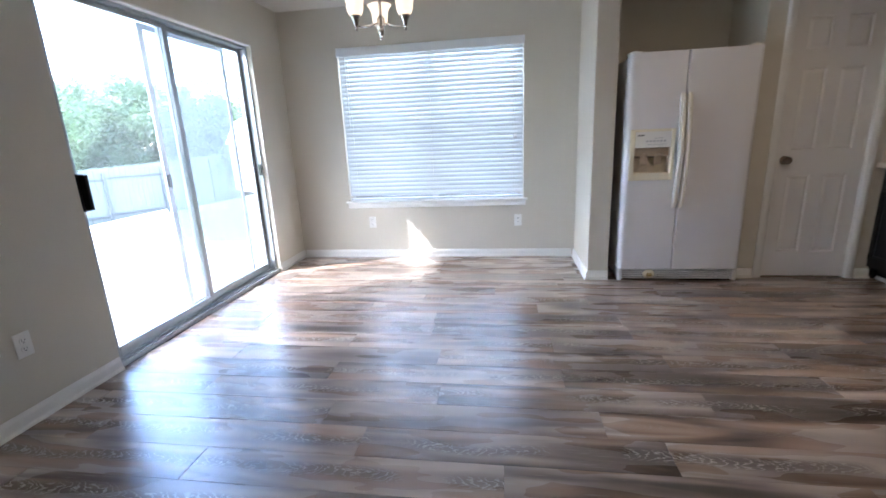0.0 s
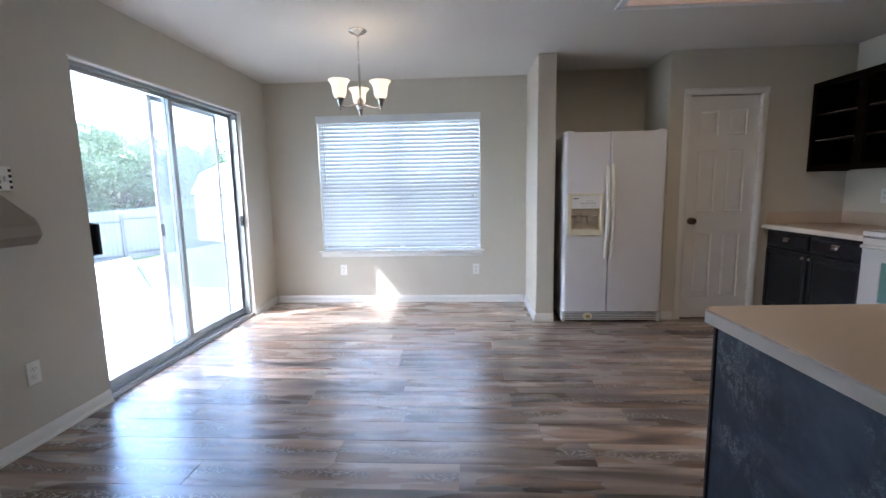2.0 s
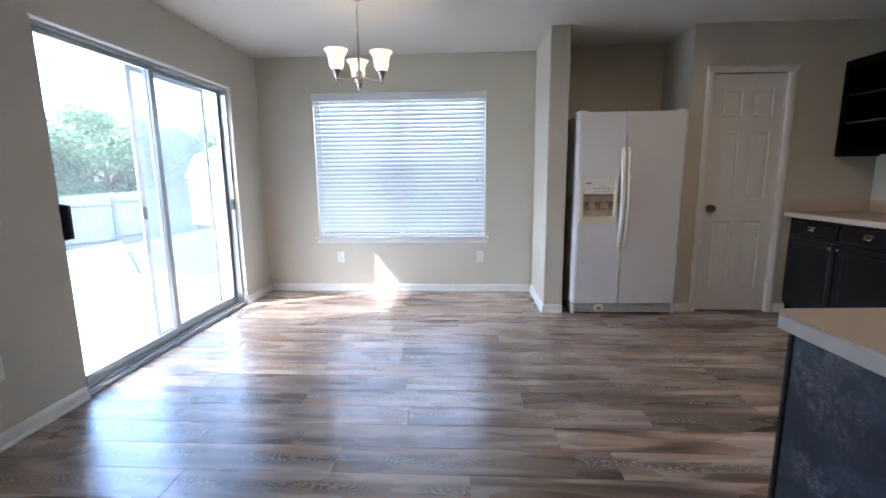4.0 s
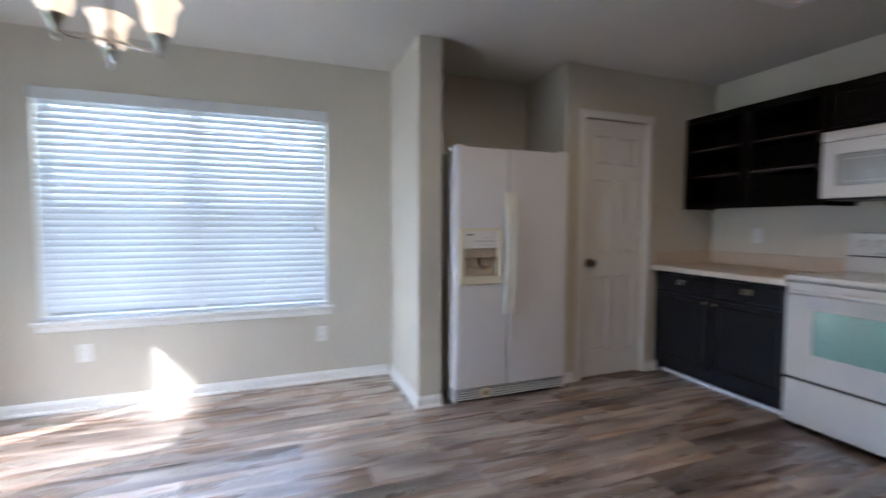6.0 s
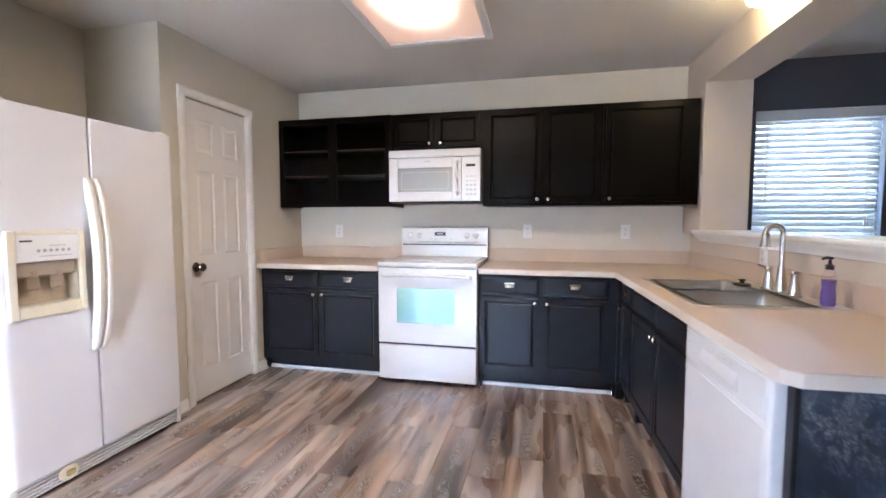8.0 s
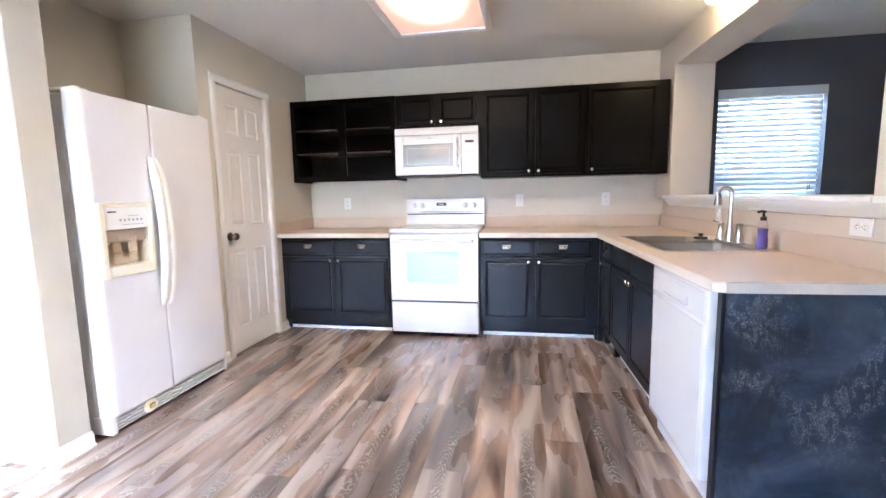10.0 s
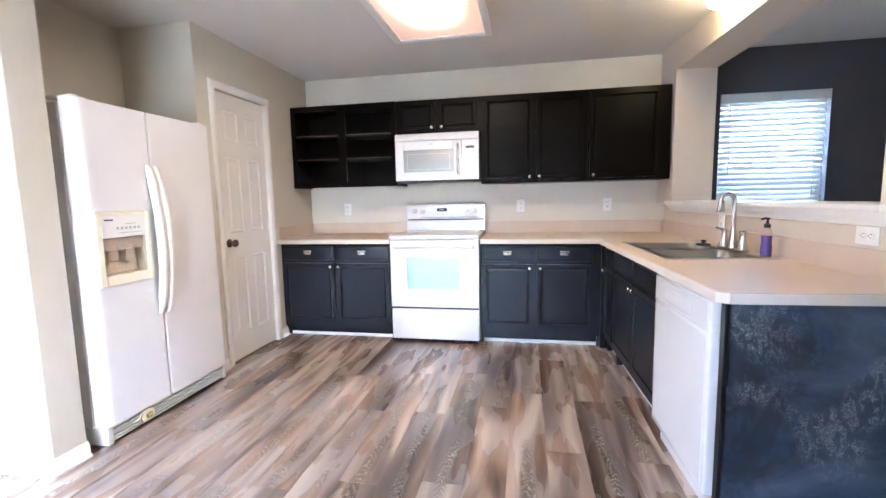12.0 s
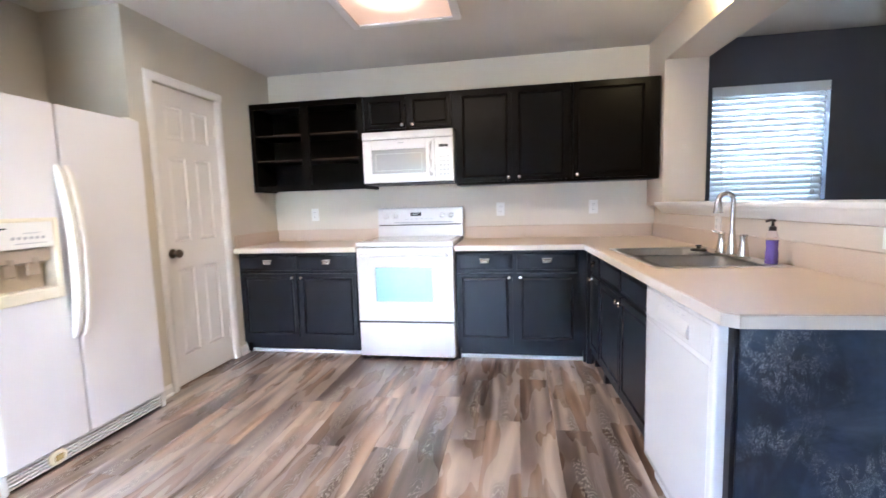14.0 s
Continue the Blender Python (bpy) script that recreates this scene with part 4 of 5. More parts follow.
pen_out = PEN @ facing(0, 0, 0, 'north')
outlet("white duplex outlet set sideways behind the sink counter", PEN @ facing(-2.270, WF, 1.048, 'north') @ pose(0, 0, 0, 0, 90, 0))
outlet("white duplex outlet on the wall behind the faucet", PEN @ facing(-1.085, WF, 1.045, 'north'))
# black corner marks of the patterned switch cover
for o in [q for q in scene.objects if q.name.startswith("light_switch")]:
    for sx in (-1, 1):
        bm = bmesh.new()
        for z in (-0.042, -0.015, 0.012, 0.039):
            box(bm, sx * 0.027 - 0.007, sx * 0.027 + 0.007, -0.0068, -0.0055, z - 0.007, z + 0.007)
        part("pattern", bm, BLACK, o, "black pattern marks")


def upper_cabinets():
    XU, Z0, Z1 = 3.872, 1.353, 2.103
    D = XE - XU
    # open shelves
    w = 5.880 - 4.826
    c = thing("open_shelf_cabinet", "empty dark open-shelf wall cabinet with its doors off", "kitchen cabinet", facing(XU - 0.018, 5.880 - 0.03, 0, 'west'), "wall cabinets")
    w -= 0.03
    D1 = D + 0.018
    for nm, dims in (("side_panel", (0, 0.018, 0.0, D1, Z0, Z1)), ("side_panel", (w - 0.018, w, 0.0, D1, Z0, Z1)), ("top_panel", (0.0185, w - 0.0185, 0.02, D1, Z1 - 0.02, Z1)),
                     ("bottom_panel", (0.0185, w - 0.0185, 0.02, D1, Z0 + 0.02, Z0 + 0.038)), ("back_panel", (0.0185, w - 0.0185, D1 - 0.006, D1, Z0 + 0.0385, Z1 - 0.0205))):
        pbox(nm, DARKCAB, c, dims)
    mid = w * 0.49
    bm = bmesh.new()
    box(bm, 0.018, 0.042, 0.0, 0.019, Z0 + 0.05, Z1 - 0.05)
    box(bm, w - 0.05, w - 0.018, 0.0, 0.019, Z0 + 0.05, Z1 - 0.05)
    box(bm, mid - 0.038, mid + 0.038, 0.0, 0.019, Z0 + 0.05, Z1 - 0.05)
    box(bm, 0.018, w - 0.018, 0.0, 0.019, Z1 - 0.05, Z1)
    box(bm, 0.018, w - 0.018, 0.0, 0.019, Z0, Z0 + 0.05)
    part("face_frame", bm, DARKCAB, c, smooth=False)
    for z in (1.607, 1.822):
        for a, b in ((0.0185, mid - 0.001), (mid + 0.001, w - 0.0185)):
            s = pbox("shelf", DARKCAB, c, (a, b, 0.030, D1 - 0.007, z, z + 0.016))
            pbox("front_strip", STRIP, s, (a, b, 0.027, 0.0298, z + 0.010, z + 0.0145), label="pale shelf edge")
    # short cabinet over the microwave
    w = 4.826 - 4.062
    c = thing("over_microwave_cabinet", "short dark wall cabinet above the microwave", "kitchen cabinet", facing(XU, 4.825, 0, 'west'), "wall cabinets")
    pbox("body", DARKCAB, c, (0, w - 0.001, 0, D, 1.806, Z1))
    cabinet_door(c, 0.022, 0.360, 1.832, 2.080, (0.360 - 0.028, 1.856), DARKCAB)
    cabinet_door(c, 0.392, w - 0.030, 1.832, 2.080, (0.392 + 0.028, 1.856), DARKCAB)
    # double and single cabinet to the corner
    c = thing("double_wall_cabinet", "dark two-door wall cabinet", "kitchen cabinet", facing(XU, 4.062, 0, 'west'), "wall cabinets")
    w = 4.062 - 3.165
    pbox("body", DARKCAB, c, (0, w - 0.001, 0, D, Z0, Z1))
    cabinet_door(c, 0.030, 0.448, Z0 + 0.022, Z1 - 0.022, (0.448 - 0.028, Z0 + 0.050), DARKCAB)
    cabinet_door(c, 0.474, w - 0.020, Z0 + 0.022, Z1 - 0.022, (0.474 + 0.028, Z0 + 0.050), DARKCAB)
    c = thing("corner_wall_cabinet", "dark single-door wall cabinet at the corner", "kitchen cabinet", facing(XU, 3.165, 0, 'west'), "wall cabinets")
    w = 3.165 - 2.520
    pbox("body", DARKCAB, c, (0, w, 0, D - 0.001, Z0, Z1))
    cabinet_door(c, 0.016, 0.560, Z0 + 0.022, Z1 - 0.022, (0.016 + 0.028, Z0 + 0.050), DARKCAB)


upper_cabinets()


def microwave():
    w, z0, z1 = 0.748, 1.392, 1.802
    m = thing("microwave", "white over-the-range microwave under the wall cabinet", "microwave", facing(3.800, 4.822, 0, 'west'))
    pbox("body", ENAMEL, m, (0, w, 0.028, XE - 3.801, z0, z1), r=0.004)
    pbox("base_plate", BLACK, m, (0.004, w - 0.004, 0.03, 0.38, z0 - 0.012, z0 - 0.0005))
    bm = bmesh.new()
    prism(bm, [(0.027, z1 - 0.062), (0.002, z1 - 0.062), (-0.004, z1 - 0.050), (0.006, z1 - 0.006), (0.012, z1), (0.027, z1)], 'x', 0, w)
    part("vent_hood", bm, ENAMEL, m)
    dw = 0.600
    bm = bmesh.new()
    a, b, c, d = 0.075, dw - 0.075, z0 + 0.075, z1 - 0.145
    box(bm, 0, a, 0, 0.027, z0, z1 - 0.066, r=0.004)
    box(bm, b, dw - 0.002, 0, 0.027, z0, z1 - 0.066, r=0.004)
    box(bm, a, b, 0, 0.027, d, z1 - 0.066, r=0.004)
    box(bm, a, b, 0, 0.027, z0, c, r=0.004)
    dr = part("door", bm, ENAMEL, m)
    pbox("window", MWGLASS, dr, (a, b, 0.006, 0.012, c, d), label="pale mirrored window")
    bm = bmesh.new()
    for p0, p1 in (((a + 0.03, a + 0.036), (c + 0.02, d - 0.03)), ((b - 0.036, b - 0.03), (c + 0.02, d - 0.03))):
        box(bm, *p0, 0.0045, 0.0058, *p1)
    box(bm, a + 0.036, b - 0.036, 0.0045, 0.0058, d - 0.036, d - 0.030)
    box(bm, a + 0.036, b - 0.036, 0.0045, 0.0058, c + 0.02, c + 0.026)
    part("window_border", bm, GREYTRIM, dr)
    bm = bmesh.new()
    pts = [(dw - 0.034, 0.0, z0 + 0.05), (dw - 0.034, -0.028, z0 + 0.075), (dw - 0.034, -0.034, z0 + 0.17), (dw - 0.034, -0.028, z0 + 0.285), (dw - 0.034, 0.0, z0 + 0.31)]
    tube(bm, pts, 0.011, 10)
    part("handle", bm, ENAMEL, dr)
    cp = pbox("control_panel", ENAMEL, m, (dw, w, 0, 0.027, z0, z1 - 0.066), r=0.004)
    pbox("display", BLACK, cp, (dw + 0.035, w - 0.040, -0.0012, 0.001, z1 - 0.142, z1 - 0.122))
    for r in range(5):
        bm = bmesh.new()
        for k in range(3):
            x = dw + 0.036 + k * 0.030
            z = z0 + 0.045 + r * 0.036
            box(bm, x, x + 0.020, -0.0010, 0.001, z, z + (0.016 if r < 3 else 0.008))
        part("key_row", bm, GREYTRIM, cp)
    bm = bmesh.new()
    box(bm, 0.300, 0.345, -0.0008, 0.001, z1 - 0.098, z1 - 0.090)
    part("badge", bm, GREYTRIM, m)


GREYTRIM = surface("pale_grey_print", (0.42, 0.43, 0.44), 0.4, vary=0.03, relief=0.0)
MWGLASS = surface("pale_reflective_window", (0.36, 0.37, 0.37), 0.06, vary=0.05, relief=0.0, spec=1.0, coat=0.8)
# greenish sheen of the oven glass is put into the base colour
OVENGLASS = surface("aqua_sheen_oven_window", (0.24, 0.48, 0.46), 0.16, metal=0.25, vary=0.1, relief=0.0, spec=1.0, coat=1.0)
COOKTOP = surface("pale_glass_cooktop", (0.50, 0.50, 0.49), 0.08, vary=0.03, relief=0.0, coat=0.5)
microwave()


def stove():
    y0, w = 4.812, 0.762
    XS = 3.500
    s = thing("electric_range", "white electric range with glass cooktop and oven window", "stove", facing(XS, y0, 0, 'west'))
    D = XE - XS - 0.012
    pbox("body", ENAMEL, s, (0.003, w - 0.003, 0.045, D, 0.03, 0.895), r=0.004)
    for x in (0.05, w - 0.05):
        for y in (0.09, D - 0.06):
            bm = bmesh.new()
            cyl(bm, (x, y, 0.0), (x, y, 0.031), 0.018, n=12)
            part("foot", bm, BLACK, s)
    bm = bmesh.new()
    box(bm, 0.0, w, 0.0, D - 0.04, 0.8955, 0.930, r=0.008, seg=2)
    top = part("cooktop", bm, ENAMEL, s)
    pbox("glass", COOKTOP, top, (0.03, w - 0.03, 0.06, D - 0.13, 0.9302, 0.934), label="pale glass cooking surface")
    for x, y, r in ((0.20, 0.19, 0.105), (0.56, 0.19, 0.08), (0.20, 0.42, 0.08), (0.56, 0.42, 0.105)):
        bm = bmesh.new()
        lathe(bm, [(r - 0.004, 0.9342), (r, 0.9346), (r + 0.004, 0.9342)], 40, Matrix.Translation((x, y, 0)))
        part("burner_ring", bm, GREYTRIM, top)
    # oven door
    bm = bmesh.new()
    a, b, c, d = 0.150, w - 0.165, 0.470, 0.735
    rings = []
    for y, k in ((0.043, 0.0), (0.008, 0.0), (0.004, 0.004)):
        rings.append([bm.verts.new((x, y, z)) for x, z in ((0.004 + k, 0.315 + k), (w - 0.004 - k, 0.315 + k), (w - 0.004 - k, 0.885 - k), (0.004 + k, 0.885 - k))])
    for y in (0.004, 0.043):
        rings.append([bm.verts.new((x, y, z)) for x, z in ((a, c), (b, c), (b, d), (a, d))])
    rings.append(rings[0])
    for r0, r1 in zip(rings, rings[1:]):
        for n in range(4):
            bm.faces.new((r0[n], r0[(n + 1) % 4], r1[(n + 1) % 4], r1[n]))
    bmesh.ops.recalc_face_normals(bm, faces=bm.faces[:])
    dr = part("oven_door", bm, ENAMEL, s, smooth=False)
    pbox("oven_window", OVENGLASS, dr, (a, b, 0.010, 0.016, c, d), label="reflective oven window with its greenish sheen in the colour")
    bm = bmesh.new()
    pts = [(0.05, 0.006, 0.825), (0.055, -0.030, 0.832)] + [(0.055 + (w - 0.11) * k / 10, -0.040 - 0.006 * math.sin(math.pi * k / 10), 0.832 + 0.006 * math.sin(math.pi * k / 10)) for k in range(11)] + [(w - 0.055, -0.030, 0.832), (w - 0.05, 0.006, 0.825)]
    tube(bm, pts, 0.013, 12)
    part("oven_handle", bm, ENAMEL, dr)
    bm = bmesh.new()
    box(bm, 0.006, w - 0.006, 0.004, 0.044, 0.035, 0.300, r=0.008, seg=2)
    part("storage_drawer", bm, ENAMEL, s)
    # black strip painting the shade in the slit below the oven door
    pbox("drawer_gap", BLACK, s, (0.012, w - 0.012, 0.014, 0.044, 0.301, 0.314))
    # backguard with controls
    bm = bmesh.new()
    yb = D - 0.115
    prism(bm, [(yb + 0.01, 0.926), (D, 0.926), (D, 1.165), (D - 0.02, 1.182), (yb + 0.055, 1.182), (yb + 0.040, 1.172), (yb + 0.022, 1.055), (yb + 0.030, 1.035)], 'x', 0.0, w)
    bg = part("backguard", bm, ENAMEL, s)
    pbox("vent_slot", BLACK, bg, (0.012, w - 0.012, yb + 0.020, yb + 0.040, 1.026, 1.034))
    pbox("vent_slot", GREYTRIM, bg, (0.15, w - 0.08, yb + 0.014, yb + 0.030, 1.048, 1.056))
    tiltm = Matrix.Rotation(radians(90 - 9), 4, 'X')
    for x in (0.075, 0.155, 0.580, 0.660):
        bm = bmesh.new()
        lathe(bm, [(0, 0), (0.027, 0), (0.027, 0.004), (0.022, 0.008), (0.020, 0.020), (0, 0.022)], 20, Matrix.Translation((x, yb + 0.031, 1.112)) @ tiltm)
        k = part("control_knob", bm, ENAMEL, bg)
        bm = bmesh.new()
        box(bm, x - 0.004, x + 0.004, yb - 0.004, yb + 0.016, 1.095, 1.131, r=0.002)
        part("grip", bm, ENAMEL, k)
    pbox("clock", BLACK, bg, (0.300, 0.395, yb + 0.022, yb + 0.036, 1.108, 1.138), label="dark clock display")
    bm = bmesh.new()
    for k in range(4):
        box(bm, 0.322 + k * 0.013, 0.331 + k * 0.013, yb + 0.0205, yb + 0.024, 1.117, 1.129)
    part("digits", bm, GREYTRIM, bg)
    for k in range(6):
        pbox("touch_key", GREYTRIM, bg, (0.255 + k * 0.045, 0.275 + k * 0.045, yb + 0.022, yb + 0.03, 1.078, 1.084))


stove()


def refrigerator():
    x0, x1, yf = 1.705, 2.605, 5.745
    w = x1 - x0
    f = thing("refrigerator", "white side-by-side refrigerator with aged cream ice dispenser", "refrigerator", facing(x0, yf, 0, 'south'))
    D = YA - yf - 0.04
    T = 0.084                     # thickness of the doors
    pbox("cabinet", FRIDGE, f, (0.003, w - 0.003, T + 0.012, D, 0.02, 1.718), r=0.006)
    pbox("gasket", GREYTRIM, f, (0.014, w - 0.014, T + 0.001, T + 0.0115, 0.115, 1.715))
    sx = 0.403
    r = 0.034                     # rounding of the outer door edges
    curve = [(r * (1 - math.sin(radians(a))), r * (1 - math.cos(radians(a)))) for a in (90, 72, 54, 36, 18, 0)]
    # freezer door with its dispenser well
    a, b, c, d = 0.056, 0.334, 0.848, 1.150
    bm = bmesh.new()
    prof = [(0.0, T), *curve, (a, 0.0), (b, 0.0), (sx - 0.010, 0.0), (sx - 0.004, 0.006), (sx - 0.003, T)]
    k = len(curve) + 1
    lev = [0.105, c, d, 1.735]
    g = [[bm.verts.new((x, y, z)) for x, y in prof] for z in lev]
    for j in range(3):
        for i in range(len(prof) - 1):
            if (i, j) != (k, 1):
                bm.faces.new((g[j][i], g[j][i + 1], g[j + 1][i + 1], g[j + 1][i]))
        bm.faces.new((g[j][0], g[j + 1][0], g[j + 1][-1], g[j][-1]))
    bm.faces.new(g[0])
    bm.faces.new(g[3])
    rim = [g[1][k], g[1][k + 1], g[2][k + 1], g[2][k]]
    well = [bm.verts.new((v.co.x, 0.068, v.co.z)) for v in rim]
    for i in range(4):
        bm.faces.new((rim[i], rim[(i + 1) % 4], well[(i + 1) % 4], well[i]))
    bm.faces.new(well)
    part("freezer_door", bm, FRIDGE, f)
    bm = bmesh.new()
    prism(bm, [(sx + 0.003, T), (sx + 0.004, 0.006), (sx + 0.010, 0.0), *[(w - x, y) for x, y in reversed(curve)], (w, T)], 'z', 0.105, 1.735)
    part("fridge_door", bm, FRIDGE, f)
    # dispenser
    ds = part("dispenser_frame", _frame_bm(0.030, 0.350, 0.818, 1.198, 0.066, 0.322, 0.872, 1.062, -0.014, 0.004), CREAM, f, "yellowed cream surround")
    bm = bmesh.new()
    box(bm, 0.066, 0.322, -0.012, 0.002, 1.063, 1.180, r=0.003)
    pn = part("control_panel", bm, PLATE, ds)
    bm = bmesh.new()
    for q in range(6):
        cyl(bm, (0.150 + q * 0.025, -0.0135, 1.110), (0.150 + q * 0.025, -0.011, 1.110), 0.0075, n=10)
    part("buttons", bm, GREYTRIM, pn)
    bm = bmesh.new()
    box(bm, 0.195, 0.262, -0.0130, -0.011, 1.130, 1.133)
    box(bm, 0.155, 0.290, -0.0130, -0.011, 1.084, 1.087)
    part("printed_marks", bm, GREYTRIM, pn)
    bm = bmesh.new()
    box(bm, 0.080, 0.128, -0.0130, -0.011, 1.150, 1.157)
    part("name_bar", bm, DARKGAP, pn)
    bm = bmesh.new()
    box(bm, 0.066, 0.322, 0.062, 0.066, 0.868, 1.062)
    for p0, p1 in (((0.066, 0.070), (0.062, 0.868)), ((0.318, 0.322), (0.062, 0.868))):
        box(bm, *p0, 0.0, 0.062, 0.872, 1.062)
    part("recess", bm, WELL, ds, "stained dispenser recess")
    bm = bmesh.new()
    prism(bm, [(0.010, 1.000), (0.060, 0.985), (0.060, 1.061), (0.010, 1.061)], 'x', 0.072, 0.316)
    part("hood", bm, WELL2, ds, "shaded chute hood")
    bm = bmesh.new()
    box(bm, 0.067, 0.321, -0.010, 0.060, 0.850, 0.872, r=0.003)
    for q in range(9):
        box(bm, 0.083 + q * 0.026, 0.093 + q * 0.026, -0.004, 0.052, 0.872, 0.875)
    part("drip_tray", bm, CREAM, ds)
    for x, n_ in ((0.145, "ice_lever"), (0.245, "water_lever")):
        bm = bmesh.new()
        box(bm, x - 0.028, x + 0.028, 0.022, 0.032, 0.935, 1.010, r=0.006)
        cyl(bm, (x, 0.030, 0.995), (x, 0.030, 1.020), 0.020, 0.028, n=14)
        part(n_, bm, WELL2, ds)
    # tall bowed blade handles, one each side of the gap
    for x, nm in ((sx - 0.024, "freezer_handle"), (sx + 0.020, "fridge_handle")):
        bm = bmesh.new()
        n, rings = 24, []
        for q in range(n + 1):
            u = q / n
            z = 0.602 + u * 0.845
            bow = math.sin(math.pi * u)
            front = -0.008 - 0.068 * bow ** 0.55
            back = -0.0005 if u < 0.10 or u > 0.90 else min(-0.0005, front + 0.048)
            hw = 0.019 if 0 < q < n else 0.013
            ring = []
            for i in range(12):
                t = 2 * math.pi * i / 12
                cx, sy = math.cos(t), math.sin(t)
                ring.append(bm.verts.new((x + hw * math.copysign(abs(cx) ** 0.7, cx), (front + back) / 2 + (back - front) / 2 * math.copysign(abs(sy) ** 0.7, sy), z)))
            rings.append(ring)
        for r0, r1 in zip(rings, rings[1:]):
            for i in range(12):
                bm.faces.new((r0[i], r0[(i + 1) % 12], r1[(i + 1) % 12], r1[i]))
        bm.faces.new(rings[0])
        bm.faces.new(rings[-1])
        bmesh.ops.recalc_face_normals(bm, faces=bm.faces[:])
        part(nm, bm, HANDLEW, f, "bowed ivory handle")
    # base grille
    # base grille; near-black backing paints the shade between the louvres
    g = pbox("base_grille", DARKGAP, f, (0.034, w - 0.034, 0.050, T + 0.010, 0.014, 0.098), label="louvred base grille, backing dark as the shade between louvres")
    for x in (0.0, w - 0.034):
        pbox("end_cap", ENAMEL, g, (x, x + 0.034, 0.012, T + 0.065, 0.004, 0.100), r=0.008, seg=2)
    for q in range(5):
        pbox("louvre", ENAMEL, g, (0.034, w - 0.034, 0.016, 0.034, 0.020 + q * 0.0165, 0.0285 + q * 0.0165), r=0.001)
    bm = bmesh.new()
    lathe(bm, [(0, 0.0), (0.046, 0.0), (0.044, 0.007), (0.036, 0.010), (0, 0.006)], 24, Matrix.Translation((0.240, 0.016, 0.058)) @ Matrix.Rotation(radians(90), 4, 'X') @ Matrix.Diagonal((1, 0.82, 1, 1)))
    cap = part("filter_cap", bm, CREAM, g, "yellowed water filter cap")
    pbox("cap_grip", BRASSY, cap, (0.222, 0.262, -0.004, 0.010, 0.042, 0.072), r=0.006)
    for x in (0.008, w - 0.088):
        bm = bmesh.new()
        box(bm, x, x + 0.080, 0.030, 0.175, 1.7355, 1.750, r=0.005, seg=2)
        cyl(bm, (x + 0.04, 0.055, 1.748), (x + 0.04, 0.055, 1.757), 0.020, n=14)
        part("hinge_cover", bm, HANDLEW, f)
    bm = bmesh.new()
    for x in (0.06, w - 0.06):
        for y in (0.12, D - 0.05):
            cyl(bm, (x, y, 0.0), (x, y, 0.022), 0.018, n=10)
    part("rollers", bm, BLACK, f)


def _frame_bm(x0, x1, z0, z1, a, b, c, d, y0, y1):
    bm = bmesh.new()
    box(bm, x0, a, y0, y1, z0, z1, r=0.004)
    box(bm, b, x1, y0, y1, z0, z1, r=0.004)
    box(bm, a, b, y0, y1, z0, c, r=0.003)
    box(bm, a, b, y0, y1, z1 - 0.018, z1, r=0.003)
    return bm


WELL = surface("stained_cream_recess", (0.62, 0.53, 0.39), 0.5, vary=0.25, grain=30, relief=0.05)
WELL2 = surface("grey_dispenser_lever", (0.46, 0.38, 0.29), 0.4, vary=0.1, relief=0.0)
BRASSY = surface("ochre_plastic", (0.50, 0.36, 0.14), 0.4, vary=0.2, relief=0.0)
refrigerator()


def dishwasher():
    w = 0.600
    d = thing("dishwasher", "white built-in dishwasher under the peninsula counter", "dishwasher", PEN @ facing(-1.960, PF + 0.004, 0, 'north'))
    pbox("tub", GREYTRIM, d, (0.004, w - 0.004, 0.03, 0.53, 0.02, CT - CTH - 0.004))
    dr = pbox("door", ENAMEL, d, (0.002, w - 0.002, -0.048, 0.028, 0.105, 0.850), r=0.010, seg=3)
    pbox("door_field", ENAMEL, dr, (0.030, w - 0.030, -0.0505, -0.047, 0.135, 0.708), r=0.002)
    cp = pbox("control_panel", ENAMEL, dr, (0.022, w - 0.022, -0.0515, -0.047, 0.728, 0.836), r=0.0022)
    bm = bmesh.new()
    prism(bm, [(-0.050, 0.744), (-0.060, 0.752), (-0.062, 0.770), (-0.052, 0.800)], 'x', 0.17, 0.43)
    part("latch_grip", bm, ENAMEL, cp)
    bm = bmesh.new()
    for k in range(5):
        box(bm, 0.205 + k * 0.042, 0.222 + k * 0.042, -0.0525, -0.050, 0.814, 0.818)
    box(bm, 0.038, 0.060, -0.0525, -0.050, 0.79, 0.80)
    part("buttons", bm, GREYTRIM, cp)
    pbox("kick_plate", ENAMEL, d, (0.004, w - 0.004, 0.0, 0.02, 0.0, 0.100))


dishwasher()


